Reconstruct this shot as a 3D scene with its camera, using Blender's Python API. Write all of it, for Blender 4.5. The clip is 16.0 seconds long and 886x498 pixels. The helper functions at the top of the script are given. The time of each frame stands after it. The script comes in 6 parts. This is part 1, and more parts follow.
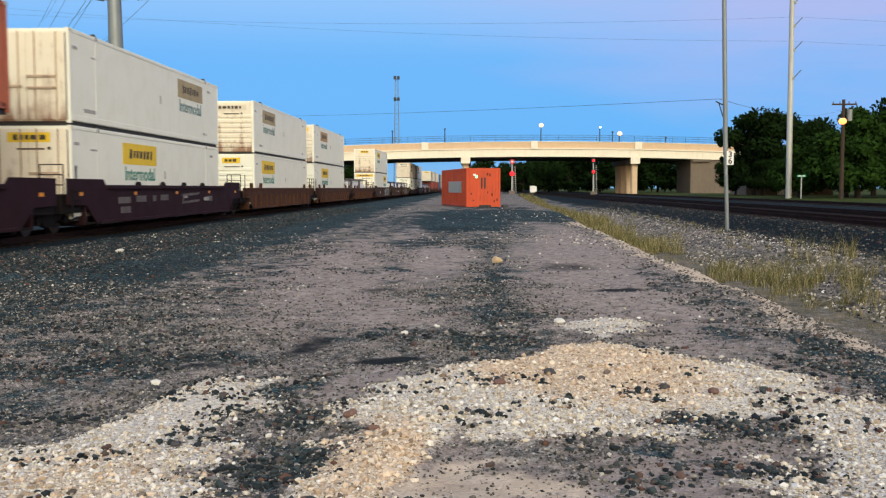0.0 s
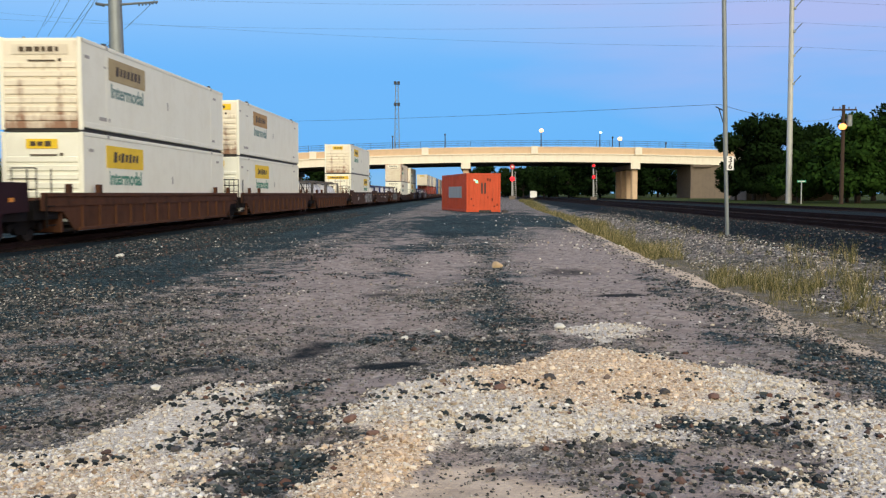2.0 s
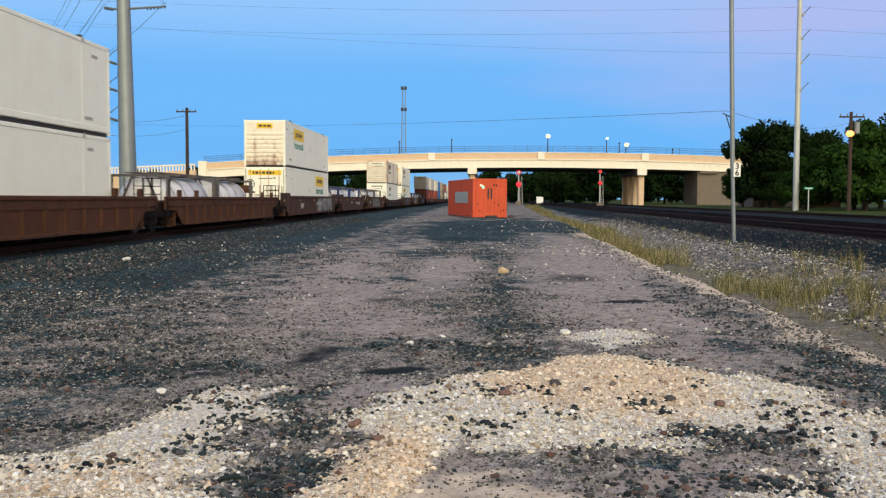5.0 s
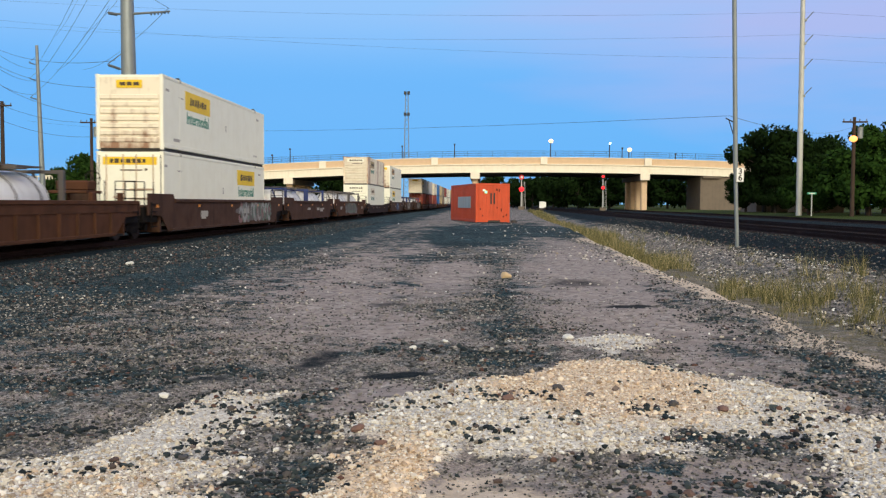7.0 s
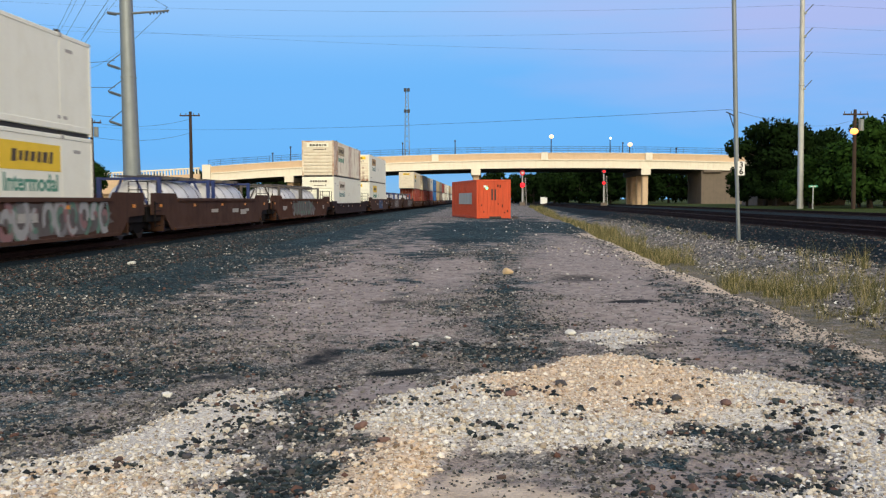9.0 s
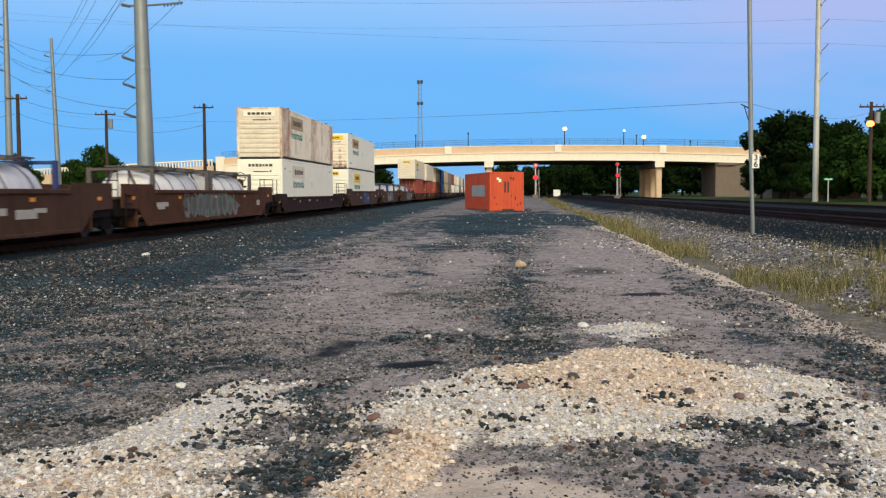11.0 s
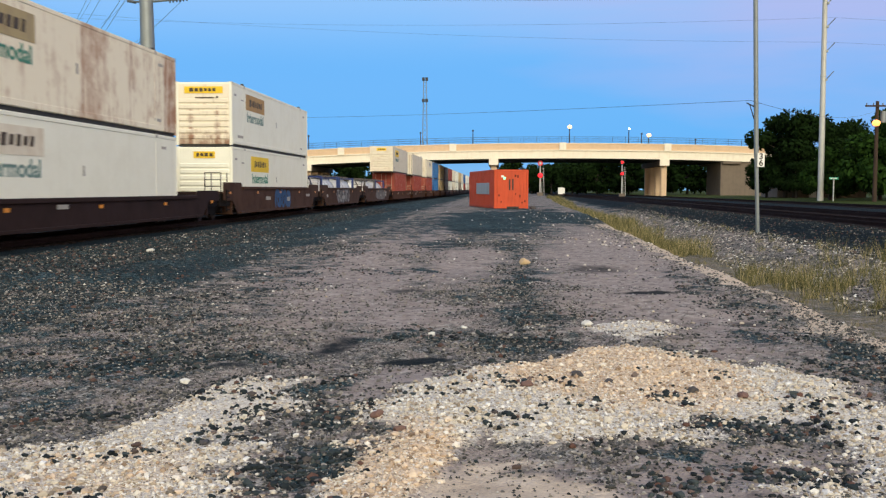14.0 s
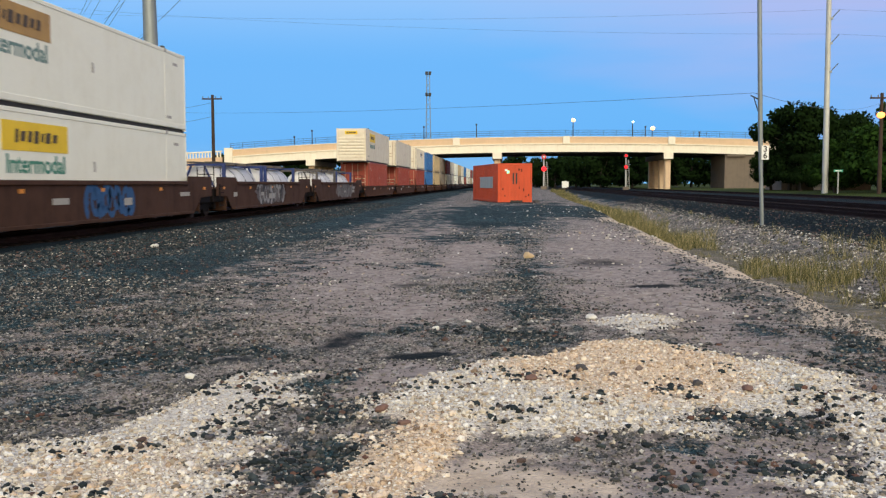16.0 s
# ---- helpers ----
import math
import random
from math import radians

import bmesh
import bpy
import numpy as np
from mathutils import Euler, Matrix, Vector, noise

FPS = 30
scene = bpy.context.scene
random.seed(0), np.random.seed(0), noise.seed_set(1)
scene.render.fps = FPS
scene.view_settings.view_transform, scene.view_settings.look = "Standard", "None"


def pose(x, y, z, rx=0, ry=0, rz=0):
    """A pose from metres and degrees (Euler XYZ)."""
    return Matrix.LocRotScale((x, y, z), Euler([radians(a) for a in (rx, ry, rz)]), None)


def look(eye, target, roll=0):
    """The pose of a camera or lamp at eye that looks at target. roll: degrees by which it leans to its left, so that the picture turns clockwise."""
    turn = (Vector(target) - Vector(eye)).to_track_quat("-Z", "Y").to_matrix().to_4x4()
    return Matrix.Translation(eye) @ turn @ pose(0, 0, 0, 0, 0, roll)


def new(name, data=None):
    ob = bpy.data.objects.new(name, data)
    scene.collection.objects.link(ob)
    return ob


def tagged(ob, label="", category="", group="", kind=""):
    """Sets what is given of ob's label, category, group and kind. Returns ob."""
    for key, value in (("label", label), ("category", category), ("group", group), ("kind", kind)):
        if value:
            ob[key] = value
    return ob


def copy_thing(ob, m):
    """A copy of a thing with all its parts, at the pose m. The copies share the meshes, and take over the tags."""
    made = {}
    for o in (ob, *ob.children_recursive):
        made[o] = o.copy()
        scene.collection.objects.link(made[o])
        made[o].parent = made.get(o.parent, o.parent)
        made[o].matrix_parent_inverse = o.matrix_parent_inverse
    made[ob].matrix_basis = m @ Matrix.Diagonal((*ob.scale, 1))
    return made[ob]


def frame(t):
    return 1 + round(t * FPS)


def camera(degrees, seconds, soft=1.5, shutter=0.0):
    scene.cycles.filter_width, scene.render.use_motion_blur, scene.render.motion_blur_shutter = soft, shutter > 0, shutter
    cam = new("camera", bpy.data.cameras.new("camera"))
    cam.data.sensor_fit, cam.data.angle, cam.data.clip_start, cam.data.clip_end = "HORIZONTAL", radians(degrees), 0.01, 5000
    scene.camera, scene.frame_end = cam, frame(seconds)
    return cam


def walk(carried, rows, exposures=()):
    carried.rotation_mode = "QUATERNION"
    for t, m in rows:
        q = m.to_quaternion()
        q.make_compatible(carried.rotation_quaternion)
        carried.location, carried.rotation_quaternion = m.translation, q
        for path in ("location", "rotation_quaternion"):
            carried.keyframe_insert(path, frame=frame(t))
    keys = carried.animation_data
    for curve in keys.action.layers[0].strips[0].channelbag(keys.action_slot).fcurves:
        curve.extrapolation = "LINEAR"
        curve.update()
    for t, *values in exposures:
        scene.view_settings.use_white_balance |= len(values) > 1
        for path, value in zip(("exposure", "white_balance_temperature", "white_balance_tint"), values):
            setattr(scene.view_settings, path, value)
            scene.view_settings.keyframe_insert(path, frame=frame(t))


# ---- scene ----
# The yard runs along +y, the freight line lies at x = -13.4, the main line at x = 13 to 31.
cam = camera(51.1, 16.0, soft=1.25, shutter=0.5)
EYE = (0.0, 0.0, 1.55)


def aim(yaw, pitch, roll):
    """The pose of the camera at its standing place."""
    return (Matrix.Translation(EYE) @ pose(0, 0, 0, 0, 0, yaw) @ pose(0, 0, 0, pitch, 0, 0)
            @ pose(0, 0, 0, 0, roll, 0) @ pose(0, 0, 0, 90, 0, 0))


SWAY = [
    (0, 1.907, -3.764, -0.000), (0.5, 1.911, -3.708, -0.029), (1, 1.826, -3.542, -0.207), (1.5, 1.792, -3.615, -0.145),
    (2, 1.917, -3.447, -0.029), (2.5, 2.023, -3.236, -0.166), (3, 2.129, -3.134, -0.278), (3.5, 2.180, -3.017, -0.341),
    (4, 2.189, -3.134, -0.282), (6.5, 2.453, -3.087, -0.436), (7, 2.467, -2.837, -0.365), (7.5, 2.293, -2.782, -0.302),
    (8, 2.354, -2.924, -0.024), (8.5, 2.415, -3.052, 0.194), (9, 2.558, -3.046, 0.199), (11.5, 3.420, -3.575, 0.075),
    (12, 3.419, -3.572, 0.048), (12.5, 3.408, -3.527, -0.231), (13, 3.456, -3.513, -0.352), (13.5, 3.619, -3.639, -0.263),
    (14, 3.611, -3.682, -0.183), (14.5, 3.416, -3.578, -0.190), (15, 3.469, -3.703, 0.007), (15.5, 3.594, -3.828, 0.085),
    (16, 3.852, -4.045, 0.064),
]
walk(cam, [(t, aim(a, b, c)) for t, a, b, c in SWAY])

# ---- light: clear dusk, the glow of the set sun behind the camera ----
world = bpy.data.worlds.new("dusk")
scene.world = world
world.use_nodes = True
wn, wl = world.node_tree.nodes, world.node_tree.links
wn.clear()


def wmath(op, a, b=None, clamp=False):
    n = wn.new("ShaderNodeMath")
    n.operation, n.use_clamp = op, clamp
    for i, v in enumerate((a, b)):
        if v is None:
            continue
        if isinstance(v, (int, float)):
            n.inputs[i].default_value = v
        else:
            wl.new(v, n.inputs[i])
    return n.outputs[0]


def wramp(fac, stops):
    n = wn.new("ShaderNodeValToRGB")
    n.color_ramp.interpolation = "EASE"
    while len(n.color_ramp.elements) < len(stops):
        n.color_ramp.elements.new(0.5)
    for e, (p, c) in zip(n.color_ramp.elements, stops):
        e.position, e.color = p, (*c, 1)
    wl.new(fac, n.inputs[0])
    return n.outputs[0]


def wmix(fac, a, b):
    n = wn.new("ShaderNodeMix")
    n.data_type = "RGBA"
    wl.new(fac, n.inputs[0])
    wl.new(a, n.inputs[6])
    wl.new(b, n.inputs[7])
    return n.outputs[2]


tc = wn.new("ShaderNodeTexCoord")
sep = wn.new("ShaderNodeSeparateXYZ")
wl.new(tc.outputs["Generated"], sep.inputs[0])
dx, dy, dz = sep.outputs
# cold side of the sky, ahead: deep clear blue low down, paler above
east = wramp(dz, [(0.0, (0.22, 0.52, 0.86)), (0.05, (0.098, 0.45, 0.98)), (0.12, (0.115, 0.445, 0.97)),
                  (0.21, (0.27, 0.54, 0.97)), (0.5, (0.56, 0.68, 0.76)), (1.0, (0.66, 0.73, 0.74))])
# a veil of thin rosy cloud high on one side
nz = wn.new("ShaderNodeTexNoise")
nz.inputs["Scale"].default_value, nz.inputs["Detail"].default_value = 2.2, 5
mp = wn.new("ShaderNodeMapping")
mp.inputs["Scale"].default_value = (1, 1, 7)
mp.inputs["Rotation"].default_value = (0, radians(6), 0)
wl.new(tc.outputs["Generated"], mp.inputs[0])
wl.new(mp.outputs[0], nz.inputs[0])
veil = wmath("MULTIPLY", wmath("ADD", wmath("MULTIPLY", dx, 1.6), wmath("MULTIPLY", dz, 4.2)),
             wmath("ADD", wmath("MULTIPLY", nz.outputs[0], 1.6), -0.10))
veil = wmath("MULTIPLY", wmath("ADD", veil, -0.42), 1.5, True)
rose = wn.new("ShaderNodeRGB")
rose.outputs[0].default_value = (0.43, 0.48, 0.86, 1)
east = wmix(wmath("MULTIPLY", veil, 0.85), east, rose.outputs[0])
# warm side, behind
west = wramp(dz, [(0.0, (2.5, 1.9, 1.2)), (0.12, (2.2, 1.8, 1.25)), (0.35, (1.3, 1.22, 1.02)), (1.0, (0.66, 0.73, 0.74))])
side = wmath("MULTIPLY", wmath("ADD", wmath("ADD", wmath("MULTIPLY", dy, -0.95), wmath("MULTIPLY", dx, 0.28)), 0.10), 1.25, True)
sky = wmix(side, east, west)
nishita = wn.new("ShaderNodeTexSky")
nishita.sky_type, nishita.sun_disc = "NISHITA", False
nishita.sun_elevation, nishita.sun_rotation = radians(3), radians(164)
bg1, bg2, add, out = (wn.new("ShaderNodeBackground"), wn.new("ShaderNodeBackground"), wn.new("ShaderNodeAddShader"), wn.new("ShaderNodeOutputWorld"))
wl.new(sky, bg1.inputs[0])
bg1.inputs[1].default_value = 0.96
wl.new(nishita.outputs[0], bg2.inputs[0])
bg2.inputs[1].default_value = 0.02
wl.new(bg1.outputs[0], add.inputs[0])
wl.new(bg2.outputs[0], add.inputs[1])
wl.new(add.outputs[0], out.inputs[0])

sun = new("sun", bpy.data.lights.new("sun", "SUN"))
sun.data.energy, sun.data.angle, sun.data.color = 2.1, radians(25), (1.0, 0.935, 0.76)
sun.matrix_world = look((0, 0, 0), (-0.27, 0.95, -0.55))

# ---- helpers of this scene ----
class Geo:
    """Collects plain pieces into one mesh."""

    def __init__(self):
        self.v, self.f = [], []

    def add(self, verts, faces):
        n = len(self.v)
        self.v += [tuple(p) for p in verts]
        self.f += [tuple(i + n for i in q) for q in faces]
        return self

    def box(self, cx, cy, cz, sx, sy, sz, b=0.0):
        """A box by its centre and sizes, with its upright edges cut off by b."""
        x, y, z = sx / 2, sy / 2, sz / 2
        if b <= 0:
            c = [(-x, -y), (x, -y), (x, y), (-x, y)]
        else:
            c = [(-x + b, -y), (x - b, -y), (x, -y + b), (x, y - b), (x - b, y), (-x + b, y), (-x, y - b), (-x, -y + b)]
        return self.prism([(cx + p, cy + q) for p, q in c], cz - z, cz + z)

    def prism(self, ring, z0, z1):
        n = len(ring)
        return self.add([(p, q, z0) for p, q in ring] + [(p, q, z1) for p, q in ring],
                        [tuple(range(n))[::-1], tuple(range(n, 2 * n))] + [(i, (i + 1) % n, n + (i + 1) % n, n + i) for i in range(n)])

    def slab_x(self, ring, x0, x1):
        """A profile in (y, z), drawn out along x."""
        n = len(ring)
        return self.add([(x0, p, q) for p, q in ring] + [(x1, p, q) for p, q in ring],
                        [tuple(range(n))[::-1], tuple(range(n, 2 * n))] + [(i, (i + 1) % n, n + (i + 1) % n, n + i) for i in range(n)])

    def tube(self, a, b, r0, r1=None, n=8):
        """A round bar from a to b."""
        a, b = Vector(a), Vector(b)
        r1 = r0 if r1 is None else r1
        q = (b - a).to_track_quat("Z", "Y")
        pts = []
        for p, r in ((a, r0), (b, r1)):
            pts += [p + q @ Vector((r * math.cos(6.28319 * i / n), r * math.sin(6.28319 * i / n), 0)) for i in range(n)]
        return self.add(pts, [tuple(range(n))[::-1], tuple(range(n, 2 * n))] + [(i, (i + 1) % n, n + (i + 1) % n, n + i) for i in range(n)])

    def ball(self, c, r, n=10, m=6, sz=1.0):
        vs, fs = [], []
        for j in range(m + 1):
            a = math.pi * j / m
            for i in range(n):
                vs.append((c[0] + r * math.sin(a) * math.cos(6.28319 * i / n), c[1] + r * math.sin(a) * math.sin(6.28319 * i / n), c[2] + r * sz * math.cos(a)))
        for j in range(m):
            for i in range(n):
                k = (i + 1) % n
                fs.append((j * n + i, (j + 1) * n + i, (j + 1) * n + k, j * n + k))
        return self.add(vs, fs)

    def mesh(self, name, material, smooth=False, bevel=0.0):
        me = bpy.data.meshes.new(name)
        me.from_pydata(self.v, [], self.f)
        bm = bmesh.new()
        bm.from_mesh(me)
        bmesh.ops.recalc_face_normals(bm, faces=bm.faces)
        if bevel > 0:
            bmesh.ops.bevel(bm, geom=list(bm.edges), offset=bevel, segments=1, affect="EDGES")
        bm.to_mesh(me)
        bm.free()
        if smooth:
            me.shade_smooth()
            me.set_sharp_from_angle(angle=radians(40))
        me.materials.append(material)
        return me


def part(name, geo, material, parent, label="", smooth=False, bevel=0.0):
    """Links a piece (a Geo or a ready mesh) as one mesh under a thing or a part."""
    me = geo if isinstance(geo, bpy.types.Mesh) else geo.mesh(name, material, smooth, bevel)
    ob = new(name, me)
    ob.parent = parent
    if label:
        tagged(ob, label)
    return ob


def thing(name, label, category, group="", kind="", m=None):
    ob = new(name)
    ob.empty_display_size = 0.2
    if m is not None:
        ob.matrix_world = m
    return tagged(ob, label, category, group, kind)


def single(name, geo, material, label, category, group="", kind="", smooth=False, bevel=0.0, m=None):
    ob = new(name, geo.mesh(name, material, smooth, bevel))
    if m is not None:
        ob.matrix_world = m
    return tagged(ob, label, category, group, kind)


CACHE = {}


def cached(key, make):
    if key not in CACHE:
        CACHE[key] = make()
    return CACHE[key]


# ---- materials ----
class Mat:
    """A node material under construction."""

    def __init__(self, name, rough=0.6, metal=0.0, gloss=0.5):
        self.m = bpy.data.materials.new(name)
        self.m.use_nodes = True
        self.n, self.l = self.m.node_tree.nodes, self.m.node_tree.links
        self.b = self.n["Principled BSDF"]
        self.b.inputs["Roughness"].default_value, self.b.inputs["Metallic"].default_value = rough, metal
        self.b.inputs["Specular IOR Level"].default_value = gloss

    def link(self, a, b):
        self.l.new(a, b)

    def coords(self, scale=(1, 1, 1), own=True):
        """Object coordinates, shifted by a chance amount for each object."""
        t = self.n.new("ShaderNodeTexCoord")
        mp = self.n.new("ShaderNodeMapping")
        mp.inputs["Scale"].default_value = scale
        self.link(t.outputs["Object"], mp.inputs[0])
        if own:
            oi = self.n.new("ShaderNodeObjectInfo")
            k = self.math("MULTIPLY", oi.outputs["Random"], 57.0)
            c = self.n.new("ShaderNodeCombineXYZ")
            for i in range(3):
                self.link(k, c.inputs[i])
            self.link(c.outputs[0], mp.inputs["Location"])
        return mp.outputs[0]

    def math(self, op, a, b=None, clamp=False):
        n = self.n.new("ShaderNodeMath")
        n.operation, n.use_clamp = op, clamp
        for i, v in enumerate((a, b)):
            if v is None:
                continue
            if isinstance(v, (int, float)):
                n.inputs[i].default_value = v
            else:
                self.link(v, n.inputs[i])
        return n.outputs[0]

    def noise(self, co, scale, detail=4, rough=0.55):
        n = self.n.new("ShaderNodeTexNoise")
        n.inputs["Scale"].default_value, n.inputs["Detail"].default_value, n.inputs["Roughness"].default_value = scale, detail, rough
        self.link(co, n.inputs["Vector"])
        return n.outputs[0]

    def cells(self, co, scale, feature="F1"):
        n = self.n.new("ShaderNodeTexVoronoi")
        n.feature = feature
        n.inputs["Scale"].default_value = scale
        self.link(co, n.inputs["Vector"])
        return n.outputs

    def ramp(self, fac, stops):
        n = self.n.new("ShaderNodeValToRGB")
        while len(n.color_ramp.elements) < len(stops):
            n.color_ramp.elements.new(0.5)
        for e, (p, c) in zip(n.color_ramp.elements, stops):
            e.position = p
            e.color = (*c, 1) if not isinstance(c, (int, float)) else (c, c, c, 1)
        self.link(fac, n.inputs[0])
        return n.outputs[0]

    def mix(self, fac, a, b, blend="MIX"):
        n = self.n.new("ShaderNodeMix")
        n.data_type, n.blend_type = "RGBA", blend
        for i, v in ((0, fac), (6, a), (7, b)):
            if isinstance(v, (int, float)):
                n.inputs[i].default_value = v
            elif isinstance(v, tuple):
                n.inputs[i].default_value = (*v, 1)
            else:
                self.link(v, n.inputs[i])
        return n.outputs[2]

    def bump(self, height, strength=0.3, distance=0.01):
        n = self.n.new("ShaderNodeBump")
        n.inputs["Strength"].default_value, n.inputs["Distance"].default_value = strength, distance
        self.link(height, n.inputs["Height"])
        self.link(n.outputs[0], self.b.inputs["Normal"])

    def colour(self, c):
        if isinstance(c, tuple):
            self.b.inputs["Base Color"].default_value = (*c, 1)
        else:
            self.link(c, self.b.inputs["Base Color"])
        return self.m


def coated(name, colour, dirt=(0.12, 0.08, 0.05), amount=0.35, streaks=0.3, rough=0.55, metal=0.0, scale=1.2, gloss=0.3):
    """Painted metal with soft dirt, run-down streaks and small chips."""
    k = Mat(name, rough, metal, gloss)
    co = k.coords()
    stre = k.noise(k.coords((3.5, 3.5, 0.12)), 1.0, 5, 0.6)
    blot = k.noise(co, scale, 6, 0.62)
    fine = k.noise(co, 14.0, 4)
    a = k.ramp(blot, [(0.45, 0.0), (0.75, 1.0)])
    s = k.ramp(stre, [(0.50, 0.0), (0.72, 1.0)])
    f = k.math("ADD", k.math("MULTIPLY", a, amount), k.math("MULTIPLY", s, streaks), True)
    base = k.mix(k.math("MULTIPLY", fine, 0.35), colour, tuple(c * 0.78 for c in colour))
    c = k.mix(f, base, dirt)
    k.bump(fine, 0.12, 0.01)
    k.link(k.math("ADD", k.math("MULTIPLY", blot, 0.3), rough - 0.15), k.b.inputs["Roughness"])
    return k.colour(c)


def plain(name, colour, rough=0.6, metal=0.0, vary=0.25, scale=8.0, bump=0.1):
    k = Mat(name, rough, metal)
    n = k.noise(k.coords(), scale, 5)
    k.bump(n, bump, 0.01)
    return k.colour(k.mix(n, tuple(c * (1 - vary) for c in colour), tuple(min(1, c * (1 + vary)) for c in colour)))


def glow(name, colour, strength):
    k = Mat(name, 0.4)
    k.b.inputs["Emission Color"].default_value = (*colour, 1)
    k.b.inputs["Emission Strength"].default_value = strength
    return k.colour(colour)


def pieces(name, stops, rough=0.85):
    """Loose pieces, each of its own colour."""
    k = Mat(name, rough, 0.0, 0.08)
    g = k.n.new("ShaderNodeNewGeometry")
    c = k.ramp(g.outputs["Random Per Island"], stops)
    n = k.noise(k.coords(own=False), 60.0, 3)
    k.bump(n, 0.3, 0.004)
    return k.colour(k.mix(k.math("MULTIPLY", n, 0.3), c, (0.05, 0.045, 0.04)))


WHITE = coated("white_paint", (0.86, 0.855, 0.735), (0.46, 0.40, 0.27), 0.13, 0.06, 0.5)
CREAM = coated("cream_paint", (0.74, 0.68, 0.55), (0.40, 0.26, 0.15), 0.30, 0.25, 0.55)


def rust_bands():
    """Cream paint rusted through at one end and in bands across the side, sound between them."""
    k = Mat("rusty_white_paint", 0.65, 0.0, 0.3)
    t = k.n.new("ShaderNodeTexCoord")
    sp = k.n.new("ShaderNodeSeparateXYZ")
    k.link(t.outputs["Object"], sp.inputs[0])
    run = k.noise(k.coords((3.0, 5.0, 0.30), own=False), 1.0, 5, 0.65)
    blot = k.noise(k.coords(own=False), 1.3, 6, 0.68)
    along = k.math("ADD", k.math("MULTIPLY", sp.outputs[1], 1 / 16.15), 0.5)
    along = k.math("ADD", along, k.math("MULTIPLY", k.math("ADD", run, -0.5), 0.06))
    band = k.ramp(along, [(0.0, 0.62), (0.12, 0.70), (0.165, 0.05), (0.40, 0.10), (0.42, 0.0), (0.50, 0.0), (0.52, 0.62), (0.60, 0.55), (0.63, 0.12), (0.72, 0.10), (0.75, 0.45), (0.78, 0.08), (0.91, 0.12), (0.95, 0.75)])
    f = k.math("ADD", band, k.math("MULTIPLY", k.math("ADD", k.math("ADD", run, k.math("MULTIPLY", blot, 1.4)), -1.2), 1.5))
    f = k.ramp(f, [(0.10, 0.0), (0.50, 0.45), (0.95, 0.92)])
    return k.colour(k.mix(f, (0.84, 0.77, 0.61), (0.34, 0.150, 0.075)))


RUSTY = rust_bands()
STAIN = coated("rust_stained_paint", (0.55, 0.42, 0.30), (0.15, 0.06, 0.03), 0.6, 0.6, 0.75, scale=2.0)


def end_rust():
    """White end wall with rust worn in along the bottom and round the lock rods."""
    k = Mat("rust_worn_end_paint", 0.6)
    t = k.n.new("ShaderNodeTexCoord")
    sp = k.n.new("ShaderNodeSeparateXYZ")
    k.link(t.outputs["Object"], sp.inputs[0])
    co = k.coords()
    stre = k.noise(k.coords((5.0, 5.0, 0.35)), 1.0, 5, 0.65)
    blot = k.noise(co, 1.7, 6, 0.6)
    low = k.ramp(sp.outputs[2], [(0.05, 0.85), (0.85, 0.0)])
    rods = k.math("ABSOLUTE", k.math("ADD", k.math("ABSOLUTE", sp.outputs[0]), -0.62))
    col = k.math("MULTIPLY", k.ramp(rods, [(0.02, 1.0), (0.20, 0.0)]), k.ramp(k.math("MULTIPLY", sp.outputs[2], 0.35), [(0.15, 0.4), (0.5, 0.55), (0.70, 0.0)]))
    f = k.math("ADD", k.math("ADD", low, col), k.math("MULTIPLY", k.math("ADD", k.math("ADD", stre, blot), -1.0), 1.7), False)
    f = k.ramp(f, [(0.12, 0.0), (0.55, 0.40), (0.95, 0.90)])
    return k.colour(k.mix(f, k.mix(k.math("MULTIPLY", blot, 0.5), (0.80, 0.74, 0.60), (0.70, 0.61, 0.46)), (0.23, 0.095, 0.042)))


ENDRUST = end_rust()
SEAM = plain("dark_rubber_and_gap_shade", (0.03, 0.028, 0.025), 0.7)
YELLOW = coated("yellow_panel", (0.84, 0.57, 0.03), (0.42, 0.28, 0.05), 0.25, 0.15)
FADED = coated("faded_yellow_panel", (0.42, 0.33, 0.16), (0.25, 0.19, 0.12), 0.5, 0.4)
TAN = coated("sunbleached_panel", (0.45, 0.27, 0.08), (0.25, 0.15, 0.07), 0.5, 0.3)
INK = plain("dark_brown_ink", (0.06, 0.04, 0.02), 0.6)
GREEN = plain("green_lettering", (0.03, 0.20, 0.13), 0.55)
TEAL = plain("faded_green_lettering", (0.12, 0.21, 0.19), 0.6)
STENCIL = coated("faded_stencil_paint", (0.13, 0.11, 0.10), (0.03, 0.015, 0.016), 0.6, 0.5)
GREYINK = plain("grey_marking", (0.36, 0.34, 0.30), 0.6)
BLUEC = coated("blue_container_paint", (0.03, 0.16, 0.42), amount=0.2, streaks=0.15)
REDC = coated("red_container_paint", (0.30, 0.055, 0.035), (0.12, 0.05, 0.03), 0.3, 0.25)
ORANGEC = coated("orange_red_container_paint", (0.40, 0.11, 0.055), (0.16, 0.06, 0.03), 0.25, 0.2)
GREYC = coated("grey_brown_container_paint", (0.23, 0.19, 0.15), amount=0.3)
TANC = coated("tan_container_paint", (0.52, 0.40, 0.22), (0.2, 0.12, 0.06), 0.25, 0.2)
MAROON = coated("dark_maroon_car_paint", (0.026, 0.010, 0.013), (0.016, 0.011, 0.011), 0.5, 0.3, 0.7, gloss=0.10)
